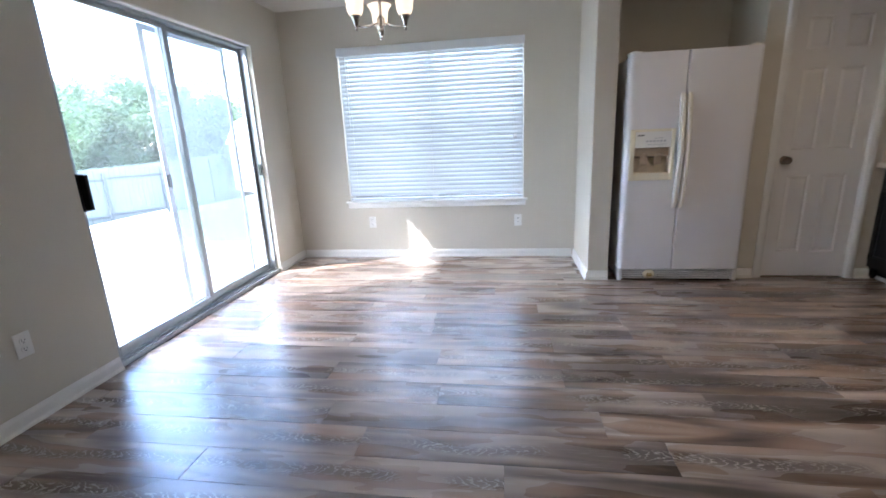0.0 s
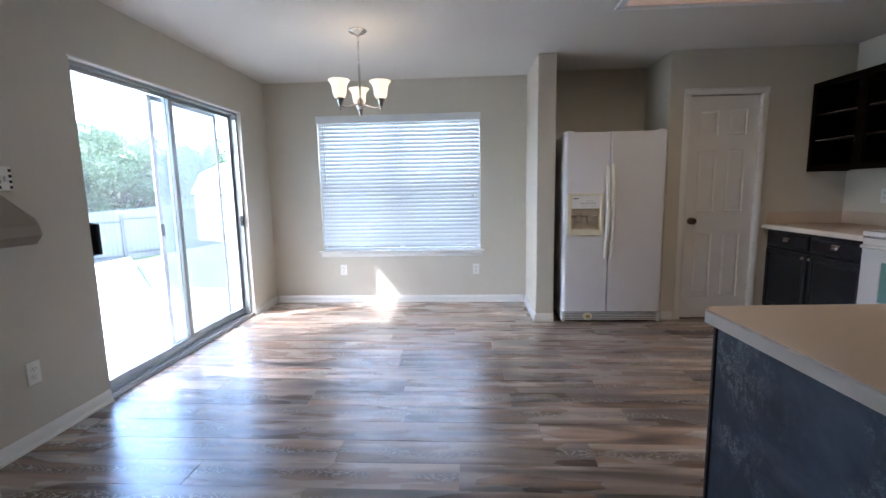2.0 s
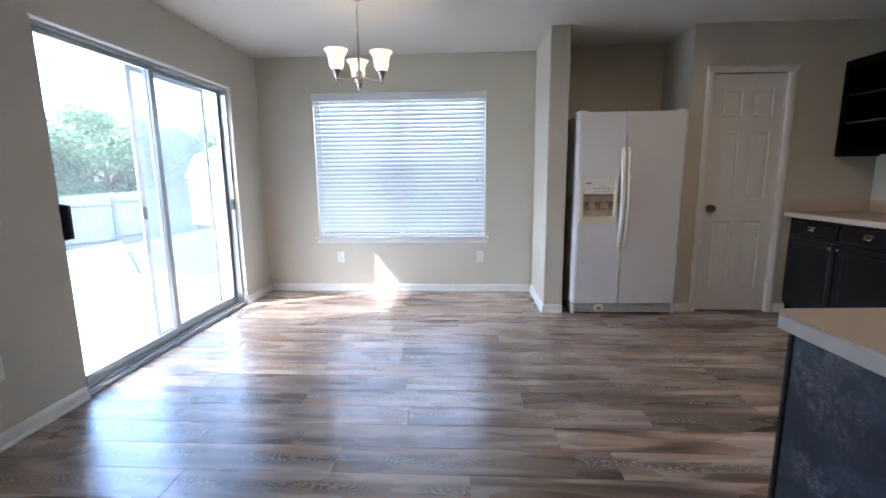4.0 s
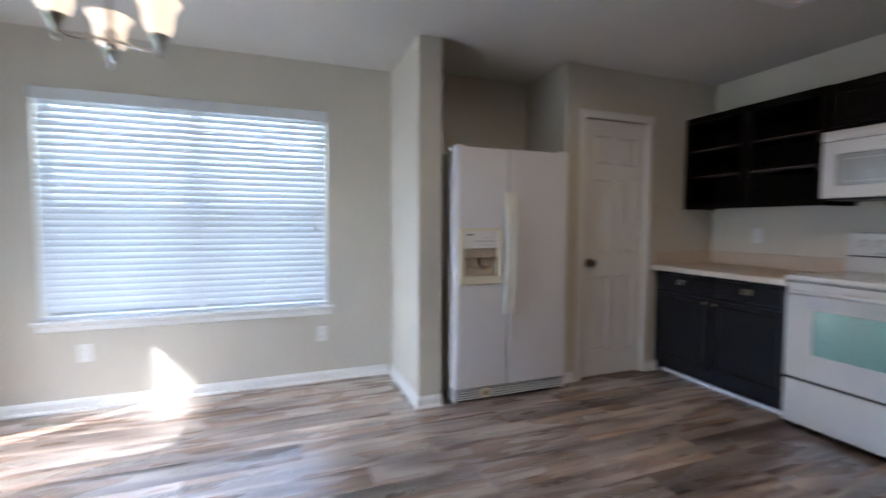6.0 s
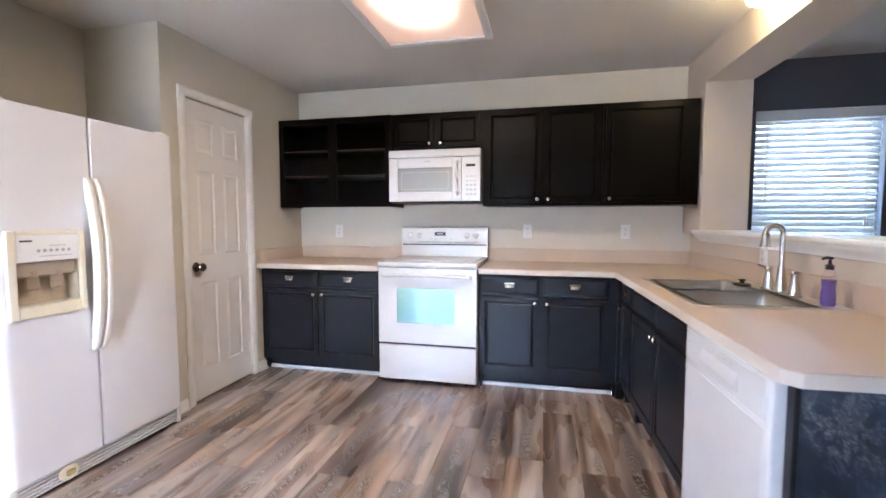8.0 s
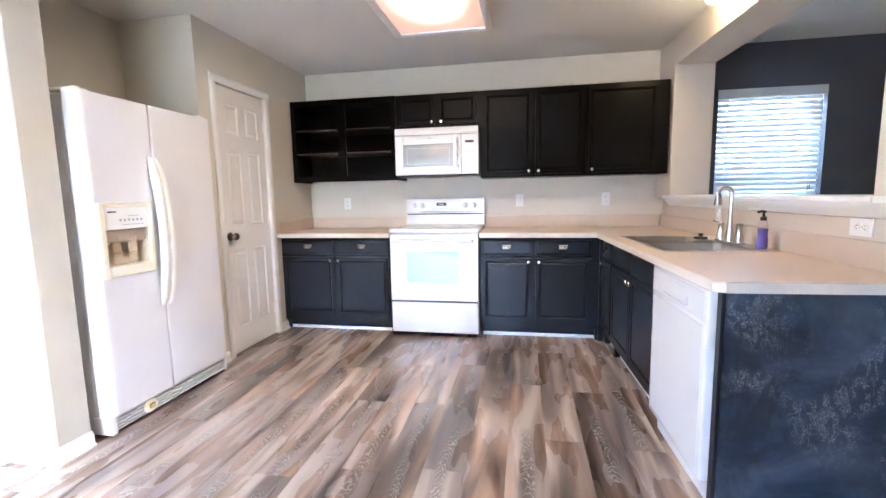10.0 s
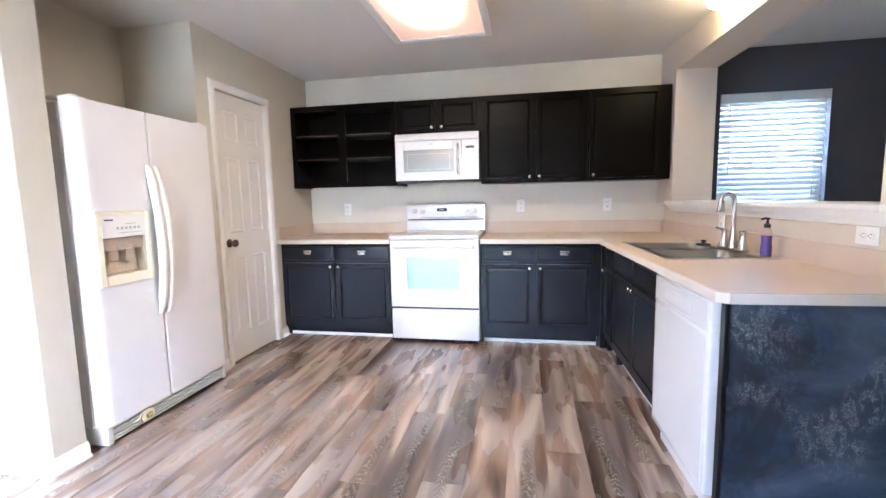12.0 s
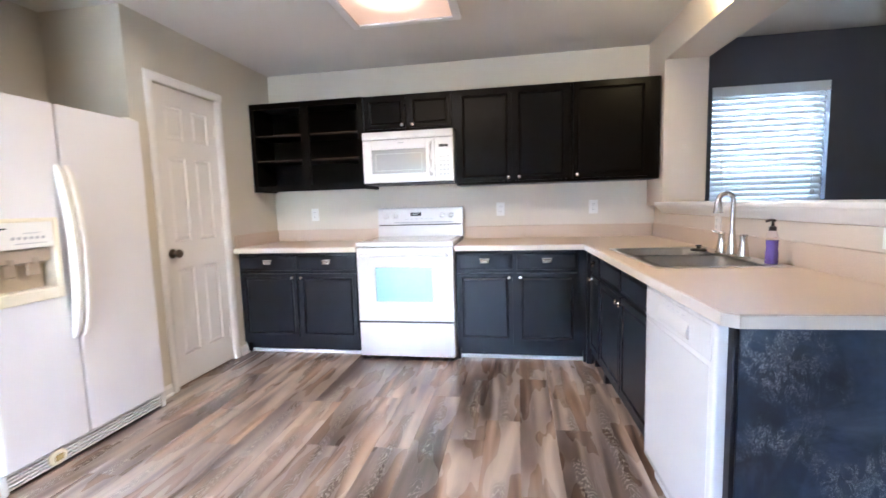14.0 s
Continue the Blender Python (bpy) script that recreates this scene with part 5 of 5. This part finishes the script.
def sink():
    s = thing("kitchen_sink", "double-bowl stainless steel sink set in the counter", "sink", PEN)
    bm = bmesh.new()
    z = CT + 0.0035

    def rrect(x0, x1, y0, y1, r, n=6):
        out = []
        for cx, cy, a0 in ((x1 - r, y1 - r, 0), (x0 + r, y1 - r, 90), (x0 + r, y0 + r, 180), (x1 - r, y0 + r, 270)):
            for k in range(n + 1):
                a = radians(a0 + 90 * k / n)
                out.append((cx + r * math.cos(a), cy + r * math.sin(a)))
        return out
    xm = (SX0 + SX1) / 2
    bowls = [(SX0 + 0.035, xm - 0.016, SYB + 0.110, SYF - 0.035), (xm + 0.016, SX1 - 0.035, SYB + 0.110, SYF - 0.035)]
    # rim plates round the bowls
    for x0, x1, y0, y1 in ((SX0, SX1, SYB, SYB + 0.110), (SX0, SX1, SYF - 0.035, SYF), (SX0, SX0 + 0.035, SYB + 0.110, SYF - 0.035),
                           (SX1 - 0.035, SX1, SYB + 0.110, SYF - 0.035), (xm - 0.016, xm + 0.016, SYB + 0.110, SYF - 0.035)):
        box(bm, x0, x1, y0, y1, CT + 0.0005, z + 0.002)
    part("rim", bm, STEEL, s, "brushed steel rim", smooth=False)
    for x0, x1, y0, y1 in bowls:
        bm = bmesh.new()
        prev = None
        for off, dz, r in ((-0.014, 0.0, 0.03), (0.0, 0.0, 0.05), (0.006, -0.010, 0.05), (0.012, -0.12, 0.05), (0.035, -0.155, 0.05), (0.10, -0.160, 0.04)):
            ring = [bm.verts.new((x, y, z + 0.0026 + dz)) for x, y in rrect(x0 + off, x1 - off, y0 + off, y1 - off, r)]
            if prev:
                for k in range(len(ring)):
                    bm.faces.new((prev[k], prev[(k + 1) % len(ring)], ring[(k + 1) % len(ring)], ring[k]))
            prev = ring
        bm.faces.new(prev)
        bmesh.ops.solidify(bm, geom=bm.faces[:], thickness=0.0012)
        bl = part("bowl", bm, STEEL, s, "brushed steel bowl")
        bm = bmesh.new()
        lathe(bm, [(0.042, CT - 0.1525), (0.045, CT - 0.150), (0.030, CT - 0.154), (0, CT - 0.155)], 20, Matrix.Translation(((x0 + x1) / 2, (y0 + y1) / 2, 0)))
        part("drain", bm, STEEL, bl)
    # faucet on the back ledge
    fx, fy, fz = -1.455, 0.042, z + 0.0022
    f = thing("kitchen_faucet", "brushed nickel gooseneck faucet with two lever handles", "faucet", PEN)
    bm = bmesh.new()
    box(bm, fx - 0.125, fx + 0.125, fy - 0.027, fy + 0.027, fz, fz + 0.010, r=0.004, seg=2)
    part("deck_plate", bm, NICKEL, f)
    bm = bmesh.new()
    lathe(bm, [(0.028, 0), (0.027, 0.02), (0.019, 0.06), (0.0145, 0.10), (0.013, 0.12)], 20, Matrix.Translation((fx, fy, fz + 0.010)))
    pts = [(fx, fy, fz + 0.11 + 0.0345 * k) for k in range(6)]
    R = 0.036
    for k in range(1, 13):
        a = math.pi * k / 12 * 1.02
        pts.append((fx, fy + R - R * math.cos(a), fz + 0.2825 + R * math.sin(a)))
    tube(bm, pts, 0.0112, 14)
    e = pts[-1]
    lathe(bm, [(0.0125, 0.004), (0.016, -0.004), (0.0165, -0.02), (0.021, -0.052), (0.023, -0.062), (0.0, -0.062)], 18, Matrix.Translation(e))
    part("spout", bm, NICKEL, f)
    for sx in (-1, 1):
        bm = bmesh.new()
        hx = fx + sx * 0.106
        lathe(bm, [(0.026, 0), (0.025, 0.02), (0.016, 0.065), (0.014, 0.088), (0.017, 0.096), (0.012, 0.106), (0, 0.108)], 18, Matrix.Translation((hx, fy, fz + 0.010)))
        tube(bm, [(hx, fy, fz + 0.106), (hx + sx * 0.02, fy + 0.01, fz + 0.112), (hx + sx * 0.06, fy + 0.018, fz + 0.116)], 0.006, 10)
        part("lever_handle", bm, NICKEL, f)
    # stopper left on the rim
    st = thing("sink_stopper", "black rubber sink stopper lying on the rim", "stopper", PEN @ pose(fx + 0.235, fy + 0.06, z + 0.0022))
    bm = bmesh.new()
    lathe(bm, [(0, 0), (0.040, 0), (0.042, 0.006), (0.036, 0.012), (0.012, 0.014), (0.010, 0.022), (0.016, 0.026), (0.014, 0.034), (0, 0.036)], 20)
    part("stopper", bm, BLACK, st)
    # soap bottle
    so = thing("soap_bottle", "clear pump bottle half full of purple soap", "soap bottle", PEN @ pose(-1.765, 0.030, z + 0.0022) @ Matrix.Diagonal((0.86, 0.86, 0.98, 1)))
    bm = bmesh.new()
    lathe(bm, [(0, 0.001), (0.026, 0.001), (0.029, 0.006), (0.029, 0.05), (0.025, 0.070), (0.0272, 0.098), (0.0275, 0.108), (0.0, 0.1085)], 20)
    part("soap", bm, PURPLE, so, "purple liquid soap")
    bm = bmesh.new()
    lathe(bm, [(0.0277, 0.1090), (0.0276, 0.116), (0.0268, 0.128), (0.020, 0.142), (0.014, 0.150)], 20)
    part("bottle_neck", bm, CLEARPL, so, "clear plastic shoulder")
    bm = bmesh.new()
    lathe(bm, [(0.0, 0.150), (0.017, 0.150), (0.017, 0.168), (0.008, 0.172), (0.006, 0.190), (0.013, 0.192), (0.013, 0.201), (0, 0.203)], 16)
    tube(bm, [(0, 0, 0.197), (-0.012, 0.02, 0.199), (-0.02, 0.042, 0.194)], 0.006, 8)
    part("pump", bm, PUMP, so, "dark pump top")


CLEARPL = glass_material("clear_lilac_plastic", (0.93, 0.90, 1.0), 0.05)
CLEARPL.node_tree.nodes["Principled BSDF"].inputs["IOR"].default_value = 1.08
sink()


def kitchen_light():
    x0, x1, y0, y1 = 1.73, 3.035, 3.895, 4.565
    zt, zb = CE, 2.300
    k = thing("kitchen_ceiling_light", "lit fluorescent ceiling box with white trim frame", "ceiling light", None)
    bm = bmesh.new()
    i = 0.06
    for a in ((x0 + i, x1 - i, y0 + i, y0 + i + 0.012), (x0 + i, x1 - i, y1 - i - 0.012, y1 - i), (x0 + i, x0 + i + 0.012, y0 + i + 0.012, y1 - i - 0.012), (x1 - i - 0.012, x1 - i, y0 + i + 0.012, y1 - i - 0.012)):
        box(bm, *a, zb + 0.020, zt)
    part("housing", bm, LIGHTBOX, k, smooth=False)
    t = 0.045
    for nm, a in (("frame_rail", (x0, x1, y0, y0 + t)), ("frame_rail", (x0, x1, y1 - t, y1)), ("frame_rail", (x0, x0 + t, y0 + t, y1 - t)), ("frame_rail", (x1 - t, x1, y0 + t, y1 - t))):
        pbox(nm, LIGHTBOX, k, (*a, zb, zb + 0.022), r=0.005, seg=2)
    pbox("diffuser", DIFFUSER, k, (x0 + t, x1 - t, y0 + t, y1 - t, zb + 0.010, zb + 0.014), label="glowing amber-edged acrylic sheet")


kitchen_light()
area("kitchen_tubes", (2.38, 4.225, 2.294), (2.37, 4.225, 0.0), 1.15, 0.5, 0.46, (1.0, 0.76, 0.51))

gl = thing("sink_ceiling_light", "small lit round ceiling light over the sink", "ceiling light", Matrix.Translation((2.905, 2.556, CE)))
bm = bmesh.new()
lathe(bm, [(0.0, -0.001), (0.080, -0.001), (0.084, -0.010), (0.076, -0.024), (0.0, -0.024)], 28)
part("base", bm, LIGHTBOX, gl)
bm = bmesh.new()
lathe(bm, [(0.065, -0.025), (0.080, -0.045), (0.082, -0.078), (0.070, -0.112), (0.038, -0.132), (0.0, -0.138)], 28)
part("globe", bm, GLOBE, gl, "glowing yellow glass globe")


def chandelier():
    cx, cy = 0.042, 5.075
    c = thing("chandelier", "brushed nickel three-arm chandelier with lit frosted shades", "chandelier", Matrix.Translation((cx, cy, 0)))
    DZ = -0.029
    bm = bmesh.new()
    lathe(bm, [(0.0, CE - 0.0005), (0.066, CE - 0.0005), (0.068, CE - 0.006), (0.050, CE - 0.020), (0.022, CE - 0.030), (0.008, CE - 0.040), (0, CE - 0.042)], 28)
    part("canopy", bm, NICKEL, c)
    z = CE - 0.040
    k = 0
    while z > 2.195:
        bm = bmesh.new()
        pts = []
        for i in range(13):
            a = 2 * math.pi * i / 12
            u, v = 0.006 * math.cos(a), 0.014 * math.sin(a)
            pts.append((u, 0, z - 0.012 + v) if k % 2 else (0, u, z - 0.012 + v))
        tube(bm, pts, 0.0016, 6)
        part("chain_link", bm, NICKEL, c)
        z -= 0.023
        k += 1
    bm = bmesh.new()
    tube(bm, [(0.003 * math.sin(i), 0.003 * math.cos(i * 1.3), CE - 0.04 - i * (CE - 0.04 - 2.20) / 12) for i in range(13)], 0.0022, 6)
    part("cord", bm, TRIM, c)
    bm = bmesh.new()
    lathe(bm, [(0.0, 2.195), (0.006, 2.190), (0.0085, 2.18), (0.0085, 1.985 + DZ), (0.012, 1.975 + DZ), (0.022, 1.965 + DZ), (0.024, 1.915 + DZ), (0.017, 1.905 + DZ), (0.022, 1.895 + DZ), (0.015, 1.870 + DZ), (0.006, 1.855 + DZ), (0.008, 1.846 + DZ), (0.0, 1.838 + DZ)], 20)
    part("stem", bm, NICKEL, c)
    for ang in (106, 226, 343):
        a = radians(ang)
        ux, uy = math.cos(a), math.sin(a)
        R = 0.173
        bm = bmesh.new()
        tube(bm, [(ux * r, uy * r, z) for r, z in ((0.020, 1.935 + DZ), (0.05, 1.925 + DZ), (0.09, 1.908 + DZ), (0.14, 1.900 + DZ), (R - 0.01, 1.906 + DZ), (R, 1.915 + DZ))], 0.0058, 10)
        lathe(bm, [(0.0, 1.872 + DZ), (0.006, 1.874 + DZ), (0.010, 1.884 + DZ), (0.006, 1.896 + DZ), (0.012, 1.905 + DZ), (0.020, 1.930 + DZ), (0.030, 1.948 + DZ), (0.032, 1.958 + DZ), (0.0, 1.958 + DZ)], 18, Matrix.Translation((ux * R, uy * R, 0)))
        arm = part("arm", bm, NICKEL, c)
        bm = bmesh.new()
        lathe(bm, [(0.026, 1.957 + DZ), (0.040, 1.968 + DZ), (0.049, 1.990 + DZ), (0.051, 2.020 + DZ), (0.056, 2.048 + DZ), (0.068, 2.070 + DZ), (0.079, 2.082 + DZ), (0.077, 2.084 + DZ), (0.066, 2.073 + DZ), (0.053, 2.050 + DZ), (0.048, 2.020 + DZ), (0.046, 1.992 + DZ), (0.037, 1.972 + DZ), (0.0, 1.962 + DZ)], 28, Matrix.Translation((ux * R, uy * R, 0)))
        part("shade", bm, SHADEGLASS, arm, "lit frosted bell shade")
        bm = bmesh.new()
        lathe(bm, [(0.0, 1.964 + DZ), (0.012, 1.965 + DZ), (0.013, 1.985 + DZ), (0.024, 2.012 + DZ), (0.026, 2.030 + DZ), (0.018, 2.048 + DZ), (0.0, 2.055 + DZ)], 16, Matrix.Translation((ux * R, uy * R, 0)))
        part("bulb", bm, BULB, arm, "glowing light bulb")


chandelier()

# knee wall with a sloping cap at the edge of the living room
hw = thing("sloped_half_wall", "greige half wall with a sloping rounded cap", "half wall", Matrix.Translation((0.205, 2.33, 0)))
bm = bmesh.new()
prism(bm, [(-0.115, 0.0), (-0.115, 1.257), (-0.60, 1.622), (-0.60, 0.0)], 'y', -0.135, -0.025)
part("low_wall", bm, WALL, hw, smooth=False)
bm = bmesh.new()
prism(bm, [(0.0, 1.202), (-0.004, 1.217), (-0.015, 1.226), (-0.62, 1.680), (-0.62, 1.638), (-0.118, 1.261), (-0.075, 1.190), (-0.012, 1.188)], 'y', -0.16, 0.0)
es = [e for e in bm.edges if abs(e.verts[0].co.y - e.verts[1].co.y) < 1e-6]
bmesh.ops.bevel(bm, geom=es, offset=0.006, segments=2, affect='EDGES')
part("cap", bm, CAPPAINT, hw, "rounded painted cap")

# ---- outdoors ----
def ground_z(x, y):
    u = min(1.0, max(0.0, (-4.5 - x) / 8.5))
    return -0.16 - 0.95 * u * u * (3 - 2 * u)


bm = bmesh.new()
xs = [-400, -120, -60, -30, -20, -16] + [-14 + 0.5 * k for k in range(24)] + [-2, 2, 6, 12, 40, 150, 400]
ys = [-400, -120, -50, -20, -8, -4, 0, 4, 8, 12, 16, 20, 26, 40, 100, 400]
grid = [[bm.verts.new((x, y, ground_z(x, y))) for y in ys] for x in xs]
for i in range(len(xs) - 1):
    for j in range(len(ys) - 1):
        bm.faces.new((grid[i][j], grid[i + 1][j], grid[i + 1][j + 1], grid[i][j + 1]))
structure("ground", bm, GRASS, "sloping green lawn behind the house", "ground", True)
bm = bmesh.new()
prism(bm, [(XW - 0.17, 2.6), (XW - 0.17, 7.55), (-3.7, 7.55), (-6.5, 10.7), (-6.5, 2.6)], 'z', -0.42, -0.06)
structure("patio", bm, CONCRETE, "pale sunlit concrete patio slab outside the sliding door", "patio")

# outer skin of the house above the openings: assumed roof slab with eaves, unseen
bm = bmesh.new()
box(bm, XW - 0.62, XE + 0.6, YS - 0.6, YN + 0.55, CE + 0.205, CE + 0.36)
structure("roof_eaves", bm, SIDING, "assumed flat soffit and roof edge of the house, out of view", "roof")


def fence():
    p0, p1 = Vector((-20.0, 2.6)), Vector((-6.4, 24.2))
    d = p1 - p0
    L = d.length
    d.normalize()
    ang = math.degrees(math.atan2(d.y, d.x))
    f = thing("fence", "weathered grey wooden privacy fence with posts and rails", "fence", pose(p0.x, p0.y, 0, 0, 0, ang))
    rnd = random.Random(4)

    def base(u):
        return ground_z(p0.x + d.x * u, p0.y + d.y * u)
    bm = bmesh.new()
    u = 0.0
    while u < L:
        w = 0.138
        z = base(u)
        top = z + 1.78 + rnd.uniform(-0.02, 0.02)
        box(bm, u, u + w, 0.02 + rnd.uniform(0, 0.006), 0.042, z - 0.05, top)
        u += 0.145
    tagged(part("pickets", bm, FENCEWOOD, f, smooth=False), kind="stuff")
    u = 1.0
    while u < L:
        z = base(u)
        pbox("post", POSTWOOD, f, (u - 0.05, u + 0.05, -0.10, 0.0, z - 0.1, z + 1.62), r=0.006)
        if u + 1.7 < L:
            z2 = base(u + 0.85)
            for h in (0.16, 1.36):
                pbox("rail", POSTWOOD, f, (u + 0.05, u + 1.65, -0.04, 0.019, z2 + h, z2 + h + 0.09))
        u += 1.7


fence()


def shed():
    m = pose(-7.55, 18.05, ground_z(-7.55, 18.05), 0, 0, 57)
    s = thing("garden_shed", "white gambrel-roofed garden shed by the fence", "shed", m)
    out = [(-1.3, 0), (1.3, 0), (1.3, 1.75), (0.95, 2.45), (0, 2.85), (-0.95, 2.45), (-1.3, 1.75)]
    bm = bmesh.new()
    prism(bm, out, 'y', -1.4, 1.4)
    part("wall", bm, SHEDW, s, smooth=False)
    roof = [(1.38, 1.72), (0.98, 2.50), (0, 2.92), (-0.98, 2.50), (-1.38, 1.72), (-1.32, 1.70), (-0.95, 2.455), (0, 2.86), (0.95, 2.455), (1.32, 1.70)]
    bm = bmesh.new()
    prism(bm, roof, 'y', -1.5, 1.5)
    part("roof", bm, SHEDW, s, smooth=False)
    bm = bmesh.new()
    box(bm, -0.6, 0.6, -1.43, -1.401, 0.05, 1.85, r=0.005)
    part("door", bm, SHEDW, s)


shed()


def tree(m, h, spread, seed, label):
    rnd = np.random.default_rng(seed)
    t = thing("tree", label, "tree", m, "trees behind the fence")
    bm = bmesh.new()
    tips = []
    trunk = [(0.12 * math.sin(k * 1.7 + seed), 0.12 * math.cos(k * 2.1 + seed), h * 0.55 * k / 6) for k in range(7)]
    trunk[0] = (0, 0, -0.3)
    tube(bm, trunk, 0.2, 9, [0.22 - 0.022 * k for k in range(7)])
    for k in range(9):
        a = rnd.uniform(0, 6.283)
        z0 = h * rnd.uniform(0.2, 0.5)
        r = spread * rnd.uniform(0.4, 0.85)
        end = (r * math.cos(a), r * math.sin(a), z0 + h * rnd.uniform(0.12, 0.42))
        tube(bm, [(0, 0, z0), (end[0] * 0.5, end[1] * 0.5, z0 + (end[2] - z0) * 0.4), end], 0.06, 7, [0.09, 0.06, 0.02])
        tips.append(end)
    part("trunk", bm, BARK, t)
    cs = np.array(tips + [(rnd.normal(0, spread * 0.4), rnd.normal(0, spread * 0.4), h * rnd.uniform(0.18, 0.92)) for _ in range(40)])
    n = 42000
    idx = rnd.integers(0, len(cs), n)
    v = rnd.normal(0, 1, (n, 3))
    v /= np.linalg.norm(v, axis=1)[:, None]
    rad = rnd.uniform(0.35, 1.0, n) ** 0.5 * rnd.uniform(0.45, 1.05, len(cs))[idx] * spread * 0.36
    c = cs[idx] + v * rad[:, None] * np.array([1, 1, 0.8])
    c[:, 2] = np.maximum(c[:, 2], 0.25)
    a = rnd.normal(0, 1, (n, 3))
    a /= np.linalg.norm(a, axis=1)[:, None]
    b = np.cross(a, v)
    b /= np.linalg.norm(b, axis=1)[:, None]
    s = rnd.uniform(0.035, 0.085, n)[:, None]
    verts = np.stack([c - a * s, c + b * s * 0.5, c + a * s, c - b * s * 0.5], 1).reshape(-1, 3)
    faces = np.arange(n * 4).reshape(-1, 4)
    me = bpy.data.meshes.new("crown")
    me.from_pydata(verts.tolist(), [], faces.tolist())
    me.materials.append(LEAF)
    cr = new("crown", me)
    cr.parent = t


d_f = Vector((13.6, 21.6)).normalized()
n_f = Vector((-d_f.y, d_f.x))
for k, (u, off, h, sp) in enumerate(((1.5, 2.2, 4.5, 2.8), (4.6, 3.2, 5.0, 3.2), (8.0, 2.4, 4.7, 3.0), (11.2, 3.4, 5.3, 3.4), (14.2, 2.2, 4.7, 3.0), (17.2, 3.0, 5.2, 3.1), (20.0, 2.3, 4.5, 2.9), (23.4, 3.2, 5.0, 3.2))):
    p = Vector((-20.0, 2.6)) + d_f * u + n_f * off
    tree(pose(p.x, p.y, ground_z(p.x, p.y) - 0.2), h, sp, 11 + k, "leafy green tree rising behind the wooden fence")

# ---- plank floor, laid along x ----
PW, PL = 0.182, 1.22
plank_cache = {}


def plank_mesh(L, w):
    key = (round(L, 3), round(w, 3))
    if key not in plank_cache:
        g, h, b = 0.0003, 0.0, 0.0006
        vs = []
        for z, i in ((-0.008, g), (h - b, g), (h, g + b)):
            vs += [(i, i, z), (L - i, i, z), (L - i, w - i, z), (i, w - i, z)]
        fs = [(8, 9, 10, 11)]
        for r in (0, 4):
            for k in range(4):
                fs.append((r + k, r + (k + 1) % 4, r + 4 + (k + 1) % 4, r + 4 + k))
        me = bpy.data.meshes.new("plank")
        me.from_pydata(vs, [], fs)
        me.materials.append(PLANK)
        plank_cache[key] = me
    return plank_cache[key]


rnd = random.Random(21)
rest = []
# joints of the rows as laid, counted from the seam at y = 3.576; the rest staggered
LAID = {0: 0.20, 1: -0.015, 2: 0.476, 3: 1.083, 4: 0.421, 5: -0.152, 6: 0.329, 7: 0.313, 8: 1.02}
row, y = -31, 3.576 - 31 * PW
while y < YN - 0.001:
    w = min(PW, YN - y)
    x = XW - rnd.uniform(0.15, 1.1)
    if row in LAID:
        x = LAID[row] - PL * math.ceil((LAID[row] - XW) / PL)
    while x < XE:
        a, b = max(x, XW), min(x + PL, XE)
        if b - a > 0.02:
            if y + w < 1.50:
                rest.append((a, b - a, y, w))
            else:
                p = new("plank", plank_mesh(round(b - a, 2), w))
                p.parent = floor
                p.location = (a, y, 0)
        x += PL
    y += PW
    row += 1
vs, fs = [], []
for a, L, y, w in rest:
    n = len(vs)
    vs += [(a + 0.001, y + 0.001, 0), (a + L - 0.001, y + 0.001, 0), (a + L - 0.001, y + w - 0.001, 0), (a + 0.001, y + w - 0.001, 0)]
    fs.append((n, n + 1, n + 2, n + 3))
me = bpy.data.meshes.new("far_planks")
me.from_pydata(vs, [], fs)
me.materials.append(PLANK)
fp = new("far_planks", me)
fp.parent = floor
tagged(fp, kind="stuff")
